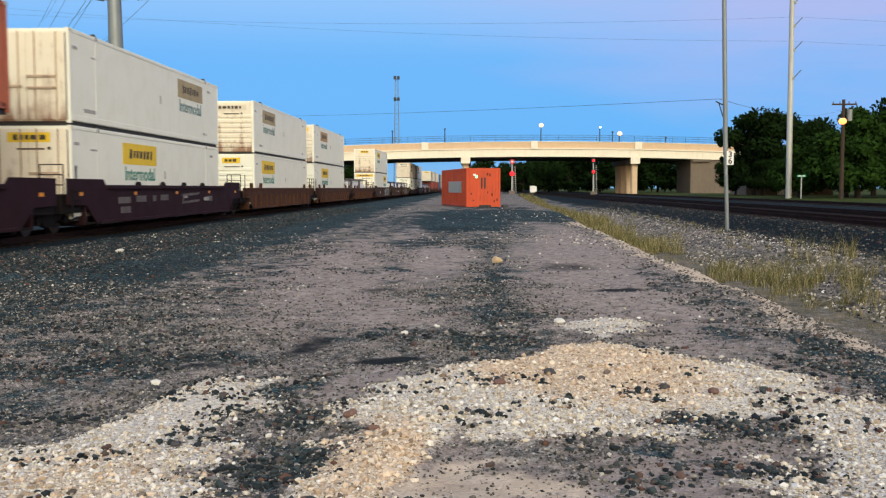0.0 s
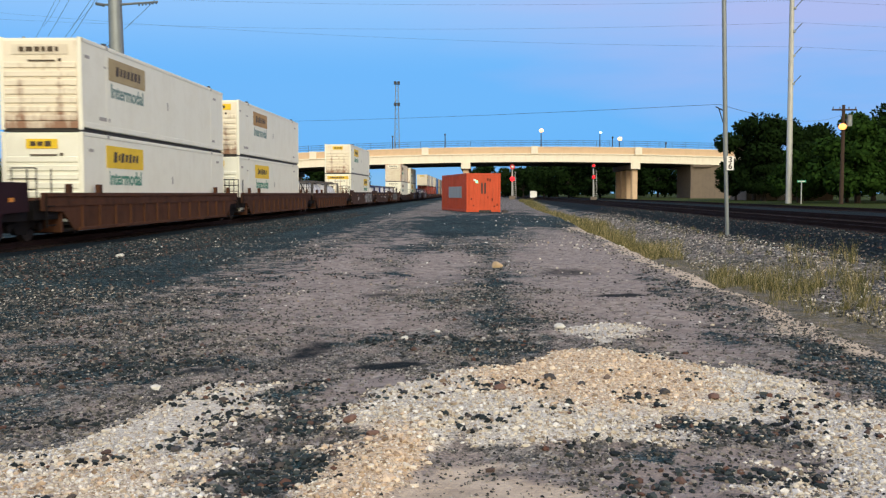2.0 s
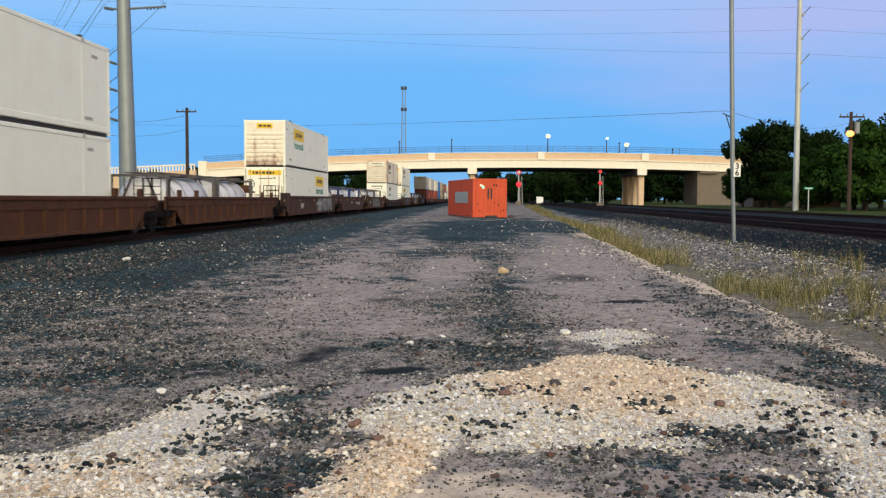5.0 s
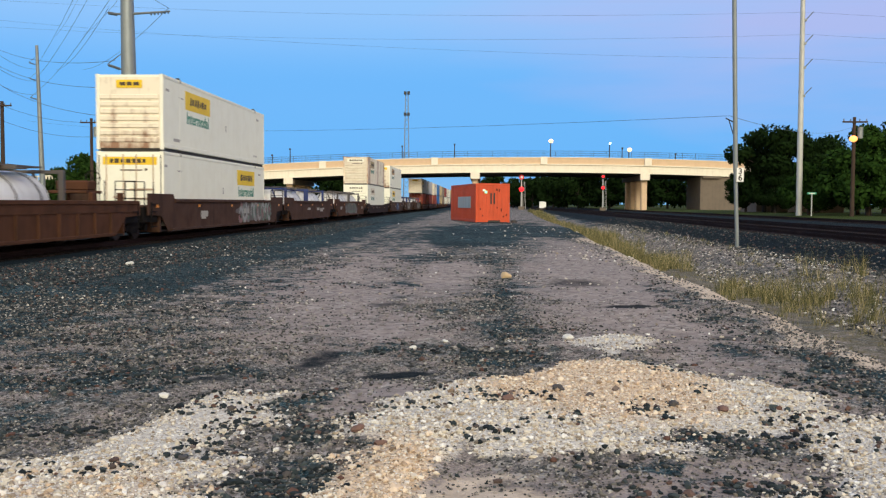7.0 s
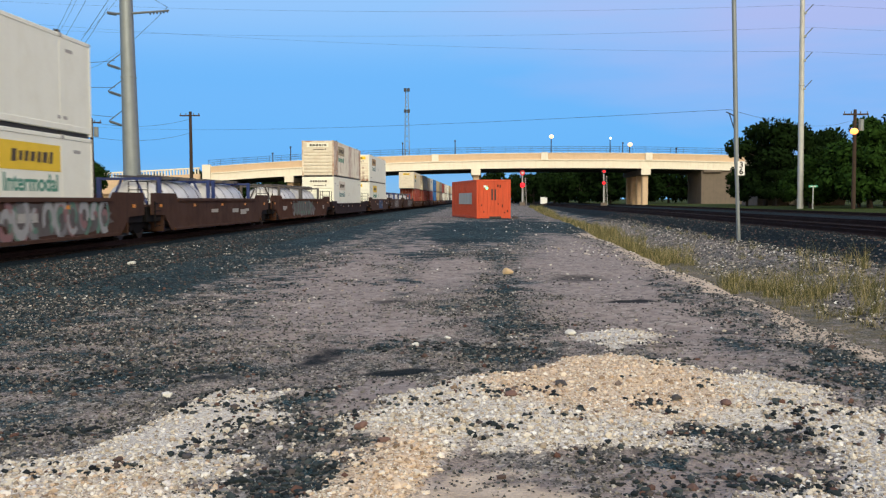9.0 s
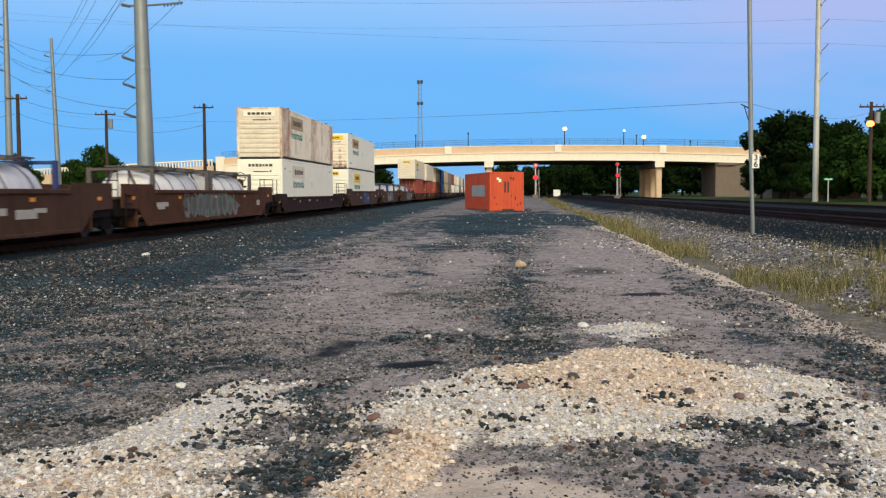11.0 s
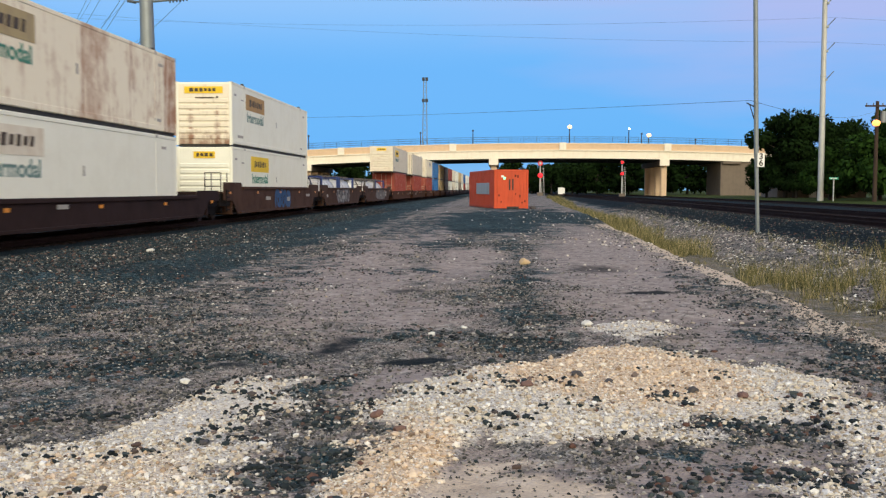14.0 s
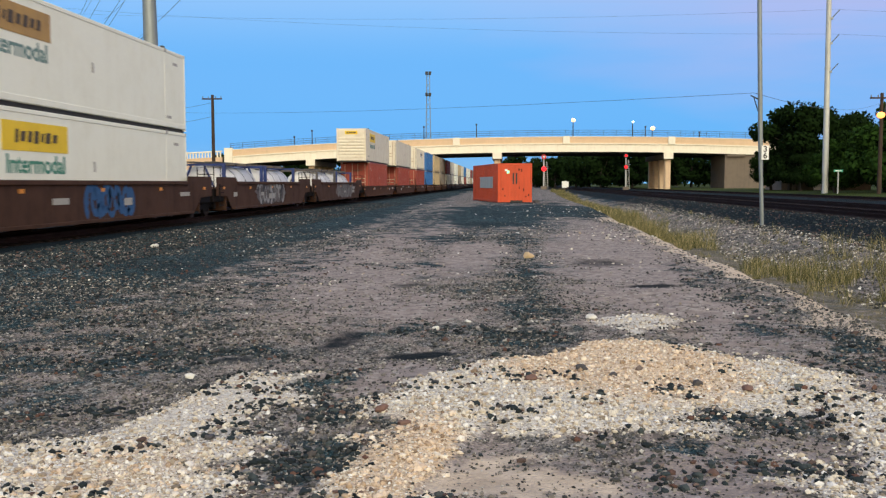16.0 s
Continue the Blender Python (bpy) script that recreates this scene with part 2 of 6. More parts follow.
BROWN = coated("rusty_brown_car_paint", (0.085, 0.037, 0.020), (0.026, 0.016, 0.011), 0.5, 0.5, 0.75, gloss=0.10)
OXIDE = coated("oxide_brown_car_paint", (0.072, 0.037, 0.024), (0.022, 0.014, 0.010), 0.45, 0.4, 0.7, gloss=0.10)
DARKCAR = coated("dark_brown_car_paint", (0.030, 0.017, 0.015), (0.015, 0.011, 0.010), 0.5, 0.3, 0.75, gloss=0.10)
IRON = coated("grimy_black_iron", (0.010, 0.009, 0.009), (0.028, 0.018, 0.013), 0.4, 0.2, 0.8, 0.0, gloss=0.10)
STEEL = coated("worn_steel", (0.07, 0.06, 0.055), (0.09, 0.05, 0.03), 0.5, 0.2, 0.5, 0.7)
RAIL = coated("rusty_rail_steel", (0.026, 0.015, 0.014), (0.014, 0.009, 0.008), 0.5, 0.1, 0.8, 0.0, gloss=0.08)
TIE = coated("creosoted_tie_wood", (0.020, 0.015, 0.014), (0.036, 0.030, 0.028), 0.4, 0.0, 0.9, gloss=0.05)
TANK = coated("white_tank_paint", (0.72, 0.71, 0.68), (0.35, 0.30, 0.24), 0.25, 0.35, 0.4)
BLUEF = coated("blue_frame_paint", (0.018, 0.040, 0.15), amount=0.3)
GREYF = coated("grey_frame_paint", (0.085, 0.08, 0.08), amount=0.5)
ORANGE = coated("orange_red_shed_paint", (0.60, 0.085, 0.03), (0.22, 0.05, 0.025), 0.30, 0.22, 0.6)
PATCH = coated("pale_grey_patch_paint", (0.42, 0.45, 0.44), amount=0.2)
CONCRETE = coated("white_painted_concrete", (0.86, 0.80, 0.66), (0.55, 0.46, 0.34), 0.22, 0.2, 0.85)
TANCON = coated("tan_painted_concrete", (0.68, 0.49, 0.32), (0.42, 0.31, 0.20), 0.3, 0.15, 0.85)
RAWCON = coated("bare_concrete", (0.185, 0.148, 0.115), (0.115, 0.095, 0.08), 0.4, 0.3, 0.9)
GIRDER = plain("dark_girder_paint", (0.03, 0.028, 0.026), 0.8)
GALV = coated("galvanised_steel", (0.24, 0.27, 0.28), (0.15, 0.16, 0.15), 0.3, 0.3, 0.5, 0.5)
PALEGALV = coated("pale_galvanised_steel", (0.52, 0.53, 0.50), (0.30, 0.29, 0.25), 0.3, 0.3, 0.55, 0.3)
DARKMETAL = plain("dark_painted_metal", (0.025, 0.03, 0.035), 0.6)
POLEWOOD = coated("weathered_pole_wood", (0.055, 0.036, 0.026), (0.03, 0.022, 0.017), 0.5, 0.5, 0.9)
INSUL = plain("grey_insulator", (0.10, 0.12, 0.14), 0.4)
WIREM = plain("dark_wire", (0.05, 0.06, 0.075), 0.6)
SIGNW = plain("white_sign_face", (0.80, 0.80, 0.76), 0.5, vary=0.06)
SIGNG = plain("green_sign_face", (0.05, 0.36, 0.22), 0.5)
BLACK = plain("black_enamel", (0.015, 0.015, 0.015), 0.5)
BARK = plain("dark_bark", (0.05, 0.038, 0.028), 0.9, bump=0.5)
SODIUM = glow("sodium_lamp_glow", (1.0, 0.36, 0.09), 2.4)
WARMLAMP = glow("warm_white_lamp_glow", (1.0, 0.56, 0.24), 2.3)
# for an unlit lantern: its pale brightness is put in as emission
COLDLAMP = glow("unlit_lantern_added_glow", (0.75, 0.95, 0.9), 3.0)
REDLAMP = glow("red_signal_glow", (1.0, 0.010, 0.016), 3.0)
# face of a signal board, no lamp: a weak red glow is added
REDDIM = glow("red_disc_added_glow", (0.60, 0.03, 0.03), 0.5)
# green of a plain notice, brightened by an added glow
GREENNOTICE = glow("green_notice_added_glow", (0.25, 0.9, 0.45), 1.2)
REFLECT = plain("orange_reflector", (0.65, 0.25, 0.03), 0.3)


def leafy(name, a, b):
    k = Mat(name, 0.9, 0.0, 0.03)
    g = k.n.new("ShaderNodeNewGeometry")
    big = k.noise(k.coords(), 0.35, 3)
    c = k.mix(k.math("MULTIPLY", k.math("ADD", g.outputs["Random Per Island"], big), 0.5), a, b)
    return k.colour(c)


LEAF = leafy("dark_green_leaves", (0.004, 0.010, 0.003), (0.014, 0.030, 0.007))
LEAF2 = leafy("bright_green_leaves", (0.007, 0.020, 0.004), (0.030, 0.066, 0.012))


def grassy(name):
    k = Mat(name, 0.9, 0.0, 0.1)
    g = k.n.new("ShaderNodeNewGeometry")
    r = k.ramp(g.outputs["Random Per Island"], [(0.0, (0.028, 0.036, 0.014)), (0.45, (0.10, 0.105, 0.045)), (0.8, (0.30, 0.245, 0.115)), (1.0, (0.52, 0.43, 0.25))])
    big = k.noise(k.coords(own=False), 0.45, 3)
    return k.colour(k.mix(k.ramp(big, [(0.4, 0.0), (0.65, 0.55)]), r, (0.055, 0.058, 0.022)))


DRYGRASS = grassy("dry_yellow_grass")


def ground_material():
    k = Mat("gravel_ground", 0.95, 0.0, 0.05)
    co = k.coords(own=False)

    def field(name):
        at = k.n.new("ShaderNodeAttribute")
        at.attribute_name = name
        sp = k.n.new("ShaderNodeSeparateColor")
        k.link(at.outputs["Color"], sp.inputs[0])
        return sp.outputs

    pale, dark, green = field("soil")
    packed, sand, gold = field("cover")
    wt = k.n.new("ShaderNodeAttribute")
    wt.attribute_name = "darkened"
    v1, v2, v3, v4 = k.cells(co, 46.0), k.cells(co, 100.0), k.cells(co, 12.0), k.cells(co, 17.0)
    n1, mid, n2, n3 = k.noise(co, 0.55, 6, 0.6), k.noise(co, 1.6, 5, 0.62), k.noise(co, 4.2, 6, 0.68), k.noise(co, 38.0, 3)
    bw = []
    for v in (v1, v2, v3, v4):
        n = k.n.new("ShaderNodeRGBToBW")
        k.link(v["Color"], n.inputs[0])
        bw.append(n.outputs[0])
    chip = k.math("ADD", k.math("MULTIPLY", bw[0], 0.5), k.math("MULTIPLY", bw[1], 0.5))
    # packed pinkish dirt, its loose grit, dark crushed rock, limestone, sand
    soft = k.ramp(n2, [(0.28, (0.180, 0.150, 0.136)), (0.50, (0.300, 0.252, 0.226)), (0.72, (0.400, 0.340, 0.305))])
    chips = k.ramp(chip, [(0.15, (0.050, 0.047, 0.045)), (0.36, (0.160, 0.138, 0.122)), (0.58, (0.300, 0.250, 0.218)), (0.78, (0.43, 0.365, 0.315)), (0.90, (0.68, 0.64, 0.57))])
    dirt = k.mix(k.ramp(k.math("ADD", packed, k.math("MULTIPLY", n1, 0.5)), [(0.25, 0.25), (0.70, 0.85)]), chips, soft)
    grit = k.ramp(chip, [(0.14, (0.010, 0.014, 0.015)), (0.36, (0.046, 0.054, 0.055)), (0.60, (0.128, 0.126, 0.119)), (0.80, (0.28, 0.268, 0.248)), (0.93, (0.66, 0.64, 0.60))])
    stone = k.ramp(chip, [(0.15, (0.004, 0.008, 0.010)), (0.45, (0.013, 0.031, 0.037)), (0.7, (0.045, 0.077, 0.084)), (0.9, (0.22, 0.25, 0.24))])
    lime = k.ramp(chip, [(0.1, (0.16, 0.145, 0.12)), (0.3, (0.44, 0.40, 0.34)), (0.6, (0.62, 0.57, 0.49)), (0.9, (0.78, 0.75, 0.69))])
    amber = k.ramp(chip, [(0.1, (0.20, 0.14, 0.085)), (0.3, (0.50, 0.37, 0.25)), (0.6, (0.68, 0.53, 0.37)), (0.9, (0.78, 0.68, 0.54))])
    silt = k.ramp(n2, [(0.3, (0.40, 0.32, 0.24)), (0.7, (0.64, 0.53, 0.41))])
    grass = k.mix(k.math("MULTIPLY", k.ramp(n2, [(0.35, 0.0), (0.65, 1.0)]), k.ramp(green, [(0.55, 1.0), (0.75, 0.0)])), k.mix(bw[1], (0.018, 0.028, 0.008), (0.070, 0.092, 0.024)), k.mix(bw[0], (0.10, 0.078, 0.048), (0.24, 0.19, 0.12)))
    rag = k.math("ADD", k.math("MULTIPLY", n2, 0.75), k.math("MULTIPLY", n3, 0.35))
    frayed = lambda f, amount, a, b: k.ramp(k.math("ADD", f, k.math("MULTIPLY", k.math("ADD", rag, -0.55), amount)), [(a, 0.0), (b, 1.0)])
    loose = k.math("ADD", k.math("MULTIPLY", mid, 0.55), k.math("MULTIPLY", n2, 0.45))
    loose = k.ramp(k.math("ADD", loose, k.math("MULTIPLY", packed, -0.16)), [(0.42, 0.0), (0.54, 0.92)])
    c = k.mix(loose, dirt, grit)
    fd = frayed(k.math("ADD", dark, k.math("MULTIPLY", k.math("ADD", mid, -0.5), 0.9)), 1.2, 0.42, 0.56)
    tone = k.ramp(k.math("ADD", k.math("MULTIPLY", n2, 0.6), k.math("MULTIPLY", n1, 0.4)), [(0.36, 0.42), (0.50, 0.9), (0.64, 1.7)])
    c = k.mix(fd, c, k.mix(1.0, stone, tone, "MULTIPLY"))
    c = k.mix(k.math("MULTIPLY", k.ramp(bw[3], [(0.74, 0.0), (0.80, 1.0)]), k.math("ADD", k.math("MULTIPLY", fd, -0.20), 0.28)), c, (0.55, 0.53, 0.48))
    c = k.mix(k.math("MULTIPLY", k.ramp(bw[2], [(0.20, 1.0), (0.27, 0.0)]), 0.45), c, (0.014, 0.018, 0.020))
    c = k.mix(frayed(sand, 0.8, 0.35, 0.65), c, silt)
    c = k.mix(frayed(pale, 1.1, 0.38, 0.56), c, k.mix(frayed(gold, 0.8, 0.35, 0.65), lime, amber))
    c = k.mix(frayed(green, 0.9, 0.40, 0.60), c, grass)
    fw = k.ramp(k.math("ADD", wt.outputs["Fac"], k.math("MULTIPLY", k.math("ADD", rag, -0.55), 0.9)), [(0.30, 0.0), (0.80, 0.93)])
    c = k.mix(fw, c, (0.007, 0.012, 0.015))
    h = k.math("ADD", k.math("MULTIPLY", v1["Distance"], -0.8), k.math("ADD", k.math("MULTIPLY", v2["Distance"], -0.4), k.math("MULTIPLY", n3, 0.3)))
    k.bump(h, 0.8, 0.014)
    return k.colour(c)


GROUND = ground_material()
LIMESTONE = pieces("pale_limestone_chips", [(0.0, (0.20, 0.17, 0.13)), (0.15, (0.42, 0.34, 0.25)), (0.45, (0.63, 0.56, 0.45)), (0.75, (0.74, 0.68, 0.58)), (1.0, (0.86, 0.85, 0.82))])
TANSTONE = pieces("golden_limestone_chips", [(0.0, (0.24, 0.17, 0.115)), (0.2, (0.50, 0.37, 0.25)), (0.6, (0.76, 0.60, 0.45)), (0.9, (0.82, 0.71, 0.56)), (1.0, (0.88, 0.83, 0.75))])
BALLAST = pieces("dark_ballast_stones", [(0.0, (0.006, 0.010, 0.013)), (0.5, (0.024, 0.036, 0.041)), (0.78, (0.060, 0.076, 0.078)), (0.92, (0.12, 0.06, 0.045)), (1.0, (0.22, 0.22, 0.21))])
MIXED = pieces("mixed_gravel_stones", [(0.0, (0.014, 0.018, 0.020)), (0.45, (0.082, 0.083, 0.079)), (0.72, (0.20, 0.182, 0.160)), (0.92, (0.32, 0.295, 0.26)), (1.0, (0.52, 0.50, 0.46))])

# ---- the ground: one sheet to the horizon ----
RAILTOP = 0.19          # of the freight line
RAILTOP2 = 0.52         # of the main line, which lies on a raised bed
_rng = np.random.default_rng(4)
_tab = _rng.random((256, 256))


def vnoise(x, y, s):
    """Smooth chance values over the plan, about s metres apart."""
    x, y = np.asarray(x, float) / s + 1000.0, np.asarray(y, float) / s + 1000.0
    i, j = np.floor(x).astype(int), np.floor(y).astype(int)
    u, v = x - i, y - j
    u, v = u * u * (3 - 2 * u), v * v * (3 - 2 * v)
    g = lambda a, b: _tab[a % 256, b % 256]
    return (g(i, j) * (1 - u) + g(i + 1, j) * u) * (1 - v) + (g(i, j + 1) * (1 - u) + g(i + 1, j + 1) * u) * v


def sstep(x, a, b):
    t = np.clip((np.asarray(x, float) - a) / (b - a), 0, 1)
    return t * t * (3 - 2 * t)


def oval(x, y, cx, cy, rx, ry, turn=0.0):
    """1 in the middle of an oval patch, 0.5 on its rim, falling to 0."""
    c, s = math.cos(radians(turn)), math.sin(radians(turn))
    a, b = (x - cx) * c + (y - cy) * s, -(x - cx) * s + (y - cy) * c
    return np.clip(1.5 - np.sqrt((a / rx) ** 2 + (b / ry) ** 2), -0.5, 1.0)


def ragged(x, y):
    """The plan, frayed: shifts each place by chance so that patches get uneven rims."""
    x, y = np.asarray(x, float), np.asarray(y, float)
    a = 0.75 * (vnoise(x, y, 0.7) - 0.5) + 0.40 * (vnoise(x + 9, y, 0.28) - 0.5) + 0.22 * (vnoise(x, y + 7, 0.11) - 0.5)
    b = 1.1 * (vnoise(x + 31, y, 0.8) - 0.5) + 0.55 * (vnoise(x, y + 17, 0.3) - 0.5) + 0.3 * (vnoise(x + 3, y + 7, 0.12) - 0.5)
    far = np.clip(y - 18, 0, 60)
    a = a + 0.06 * far * (vnoise(x, y, 2.6) - 0.5) + 0.03 * far * (vnoise(x + 5, y, 0.9) - 0.5)
    b = b + 0.55 * far * (vnoise(x + 77, y, 3.1) - 0.5) + 0.3 * far * (vnoise(x, y + 40, 1.1) - 0.5)
    return x + 0.75 * a, y + 0.75 * b


def inside(x, y, ring, soft):
    """1 well inside a closed outline in the plan, 0.5 on it, 0 well outside."""
    best = np.full(np.shape(x), 1e9)
    odd = np.zeros(np.shape(x), bool)
    for (ax, ay), (bx, by) in zip(ring, ring[1:] + ring[:1]):
        ex, ey = bx - ax, by - ay
        u = np.clip(((x - ax) * ex + (y - ay) * ey) / (ex * ex + ey * ey), 0, 1)
        best = np.minimum(best, np.hypot(x - ax - u * ex, y - ay - u * ey))
        cross = (ay > y) != (by > y)
        odd ^= cross & (x < ax + (y - ay) * ex / (ey if abs(ey) > 1e-9 else 1e-9))
    return np.clip(0.5 + np.where(odd, best, -best) / soft, 0, 1)


# outlines of the pale gravel: a dusty tongue, and a heap with an arm round a bare hollow
TONGUE = [(-1.48, 7.35), (-1.95, 7.1), (-2.25, 6.65), (-2.4, 6.0), (-2.7, 5.5), (-3.4, 5.1), (-3.6, 3.6), (-1.5, 3.6), (-1.58, 4.8), (-1.68, 5.6), (-1.62, 6.2), (-1.42, 6.6)]
HEAP = [(-0.84, 6.4), (-0.68, 7.2), (-0.48, 7.75), (-0.02, 8.2), (0.82, 8.75), (1.25, 9.0), (1.62, 8.6), (2.08, 8.25), (2.45, 8.05), (2.72, 7.4), (2.98, 6.7), (3.3, 5.9), (3.7, 3.6),
        (1.75, 3.6), (1.74, 4.9), (1.92, 5.8), (1.98, 6.5), (1.36, 6.55), (0.95, 5.85), (0.5, 5.62), (0.0, 5.6), (-0.36, 5.5), (-0.32, 3.6), (-0.82, 3.6), (-0.9, 5.5)]


def pale_at(x, y):
    x, y = ragged(x, y)
    thin = oval(x, y, 0.0, 6.9, 0.8, 1.2) * 0.25                               # dark stones show through the heap's flank
    return np.clip(np.maximum.reduce([
        inside(x, y, TONGUE, 0.75) * 0.95, inside(x, y, HEAP, 0.55) - np.clip(thin, 0, 1),
        oval(x, y, 1.5, 10.5, 0.38, 0.85) * 0.66, oval(x, y, 0.45, 10.5, 0.30, 0.30) * 0.45, oval(x, y, 1.2, 6.0, 0.5, 0.35) * 0.55]), 0, 1)


def gold_at(x, y):
    return np.clip(np.maximum(oval(x, y, 0.95, 7.7, 1.0, 1.3), np.maximum(oval(x, y, -0.55, 4.9, 0.35, 0.9), 0.5 * oval(x, y, -2.0, 4.6, 0.7, 0.7))), 0, 1)


def lip(y):
    """Where the yard breaks off into the ditch."""
    y = np.asarray(y, float)
    return 4.0 + 0.30 * sstep(y, 12, 32) + 0.020 * np.clip(y - 30, 0, 400) + 0.22 * (vnoise(0 * y + 3.3, y, 3.1) - 0.5) + 0.22 * (vnoise(0 * y + 8.1, y, 0.7) - 0.5)


def sand_at(x, y):
    x, y = ragged(x, y)
    edge = 0.95 * sstep(x, lip(y) - 0.5, lip(y) - 0.05) * (1 - sstep(x, lip(y) + 0.6, lip(y) + 0.95)) * (1 - sstep(y, 24, 60) * 0.75)
    return np.clip(np.maximum(edge, np.clip(oval(x, y, 0.05, 4.75, 0.45, 0.55), 0, 1) * 0.8), 0, 1)


# dark ovals: stains, and the shade of shallow pits put into the colour
STAINS_AND_SHADE = ((-1.64, 9.25, 0.18, 0.75, -8), (-0.80, 8.5, 0.36, 0.15, 24), (2.2, 13.9, 0.36, 0.20, 3), (-1.42, 14.15, 0.36, 0.40, 20), (-2.38, 7.97, 0.26, 0.12, 10), (1.9, 18.5, 0.7, 0.8, 0), (2.95, 11.2, 0.25, 0.3, 0))


def darkened_at(x, y):
    w = np.zeros_like(np.asarray(x, float))
    for i, st in enumerate(STAINS_AND_SHADE):
        w = np.maximum(w, oval(x, y, *st) * ((0.80, 1.25, 1.25)[i] if i < 3 else 0.66))
    w = np.maximum(w, 0.85 * (1 - sstep(np.abs(x + 13.4), 1.9, 3.0)))       # near-black between and just beside the rails
    for cx, hw in ((13.2, 2.2), (17.5, 2.2), (26.8, 1.8)):
        w = np.maximum(w, 0.98 * (1 - sstep(np.abs(x - cx), hw - 0.6, hw + 0.4)))
    w = np.maximum(w, 0.95 * sstep(x, 8.8, 10.2) * (1 - sstep(x, 19.5, 20.5)))
    w = np.maximum(w, 0.75 * sstep(x, 19.5, 20.5) * (1 - sstep(x, 28.0, 28.8)))
    return np.clip(w, 0, 1)


def smooth_at(x, y):
    """Where the dirt is packed and bears few stones."""
    x, y = ragged(x, y)
    return np.maximum.reduce([oval(x, y, *p) for p in ((2.3, 18.5, 1.1, 9.0), (1.9, 12.4, 1.0, 1.7), (3.0, 25, 1.1, 9), (-2.1, 14.5, 0.75, 4.0), (-3.3, 18.5, 0.9, 5.0), (-1.0, 7.4, 0.3, 0.6),
                                                       (0.05, 4.7, 0.6, 0.5), (1.3, 5.0, 0.6, 0.7), (-1.1, 11.5, 0.5, 1.2), (-0.8, 20, 0.6, 4), (-2.6, 30, 1.0, 8))]).clip(0, 1)


def dark_at(x, y):
    x, y = ragged(x, y)
    d = 0.80 * sstep(-x, 4.2, 5.7 + 0.01 * y) * sstep(y, 7.0, 11.0)          # ballast spilled along the freight line
    d = np.maximum(d, 0.46 * sstep(-x, 1.9 + 0.02 * y, 3.2 + 0.03 * y))
    d = np.maximum.reduce([d] + [w * oval(x, y, *p) for w, p in (
        (0.84, (-0.6, 45, 3.0, 17)), (0.80, (3.0, 52, 2.6, 13)), (0.56, (-1.6, 27, 1.5, 5)), (0.52, (-3.6, 42, 2.4, 20)), (0.60, (0.30, 25.5, 0.7, 5.0)),      # dark gravel spread before the shed
        (0.57, (0.35, 15.5, 0.50, 5.0)), (0.60, (0.42, 11.4, 0.55, 1.6)), (0.60, (0.2, 9.5, 0.85, 0.5)),   # a dark strip down the middle
        (0.58, (-1.15, 6.2, 0.26, 1.6, 6)), (0.52, (-1.1, 4.6, 0.40, 0.9)), (0.56, (1.55, 6.2, 0.42, 0.6)), (0.44, (1.2, 5.2, 0.7, 0.8)),
        (0.60, (-2.9, 8.1, 1.0, 0.6)), (0.54, (-4.2, 7.4, 1.4, 0.9)), (0.55, (3.35, 8.6, 0.6, 2.6)), (0.5, (2.8, 10.2, 0.5, 1.2)), (0.52, (3.3, 15, 0.45, 4.5)),
        (0.50, (-1.0, 9.8, 0.9, 0.6)), (0.50, (-4.0, 12.8, 1.0, 0.5)), (0.5, (-1.9, 17.8, 0.9, 1.0)), (0.52, (-0.6, 13.3, 0.5, 0.9)))])
    d = np.maximum(d, 0.92 * sstep(x, 8.2, 9.6) * (1 - sstep(x, 32, 34)))     # the main line's bed
    d = np.maximum(d, 0.26 * sstep(x, 5.6, 6.4) * (1 - sstep(x, 8.2, 9.6)))
    d = np.maximum(d, 0.95 * (1 - sstep(np.abs(x + 13.4), 2.6, 4.4)))
    return d


def green_at(x, y):
    g = 0.85 * sstep(x, 29.0, 29.8) + 0.0 * y
    ditch = (1 - sstep(np.abs(x - lip(y) - 1.5), 0.5, 1.3)) * sstep(y, 9, 13) * 0.50
    return np.maximum(np.maximum(g, ditch), 0.7 * sstep(-x, 24, 30))


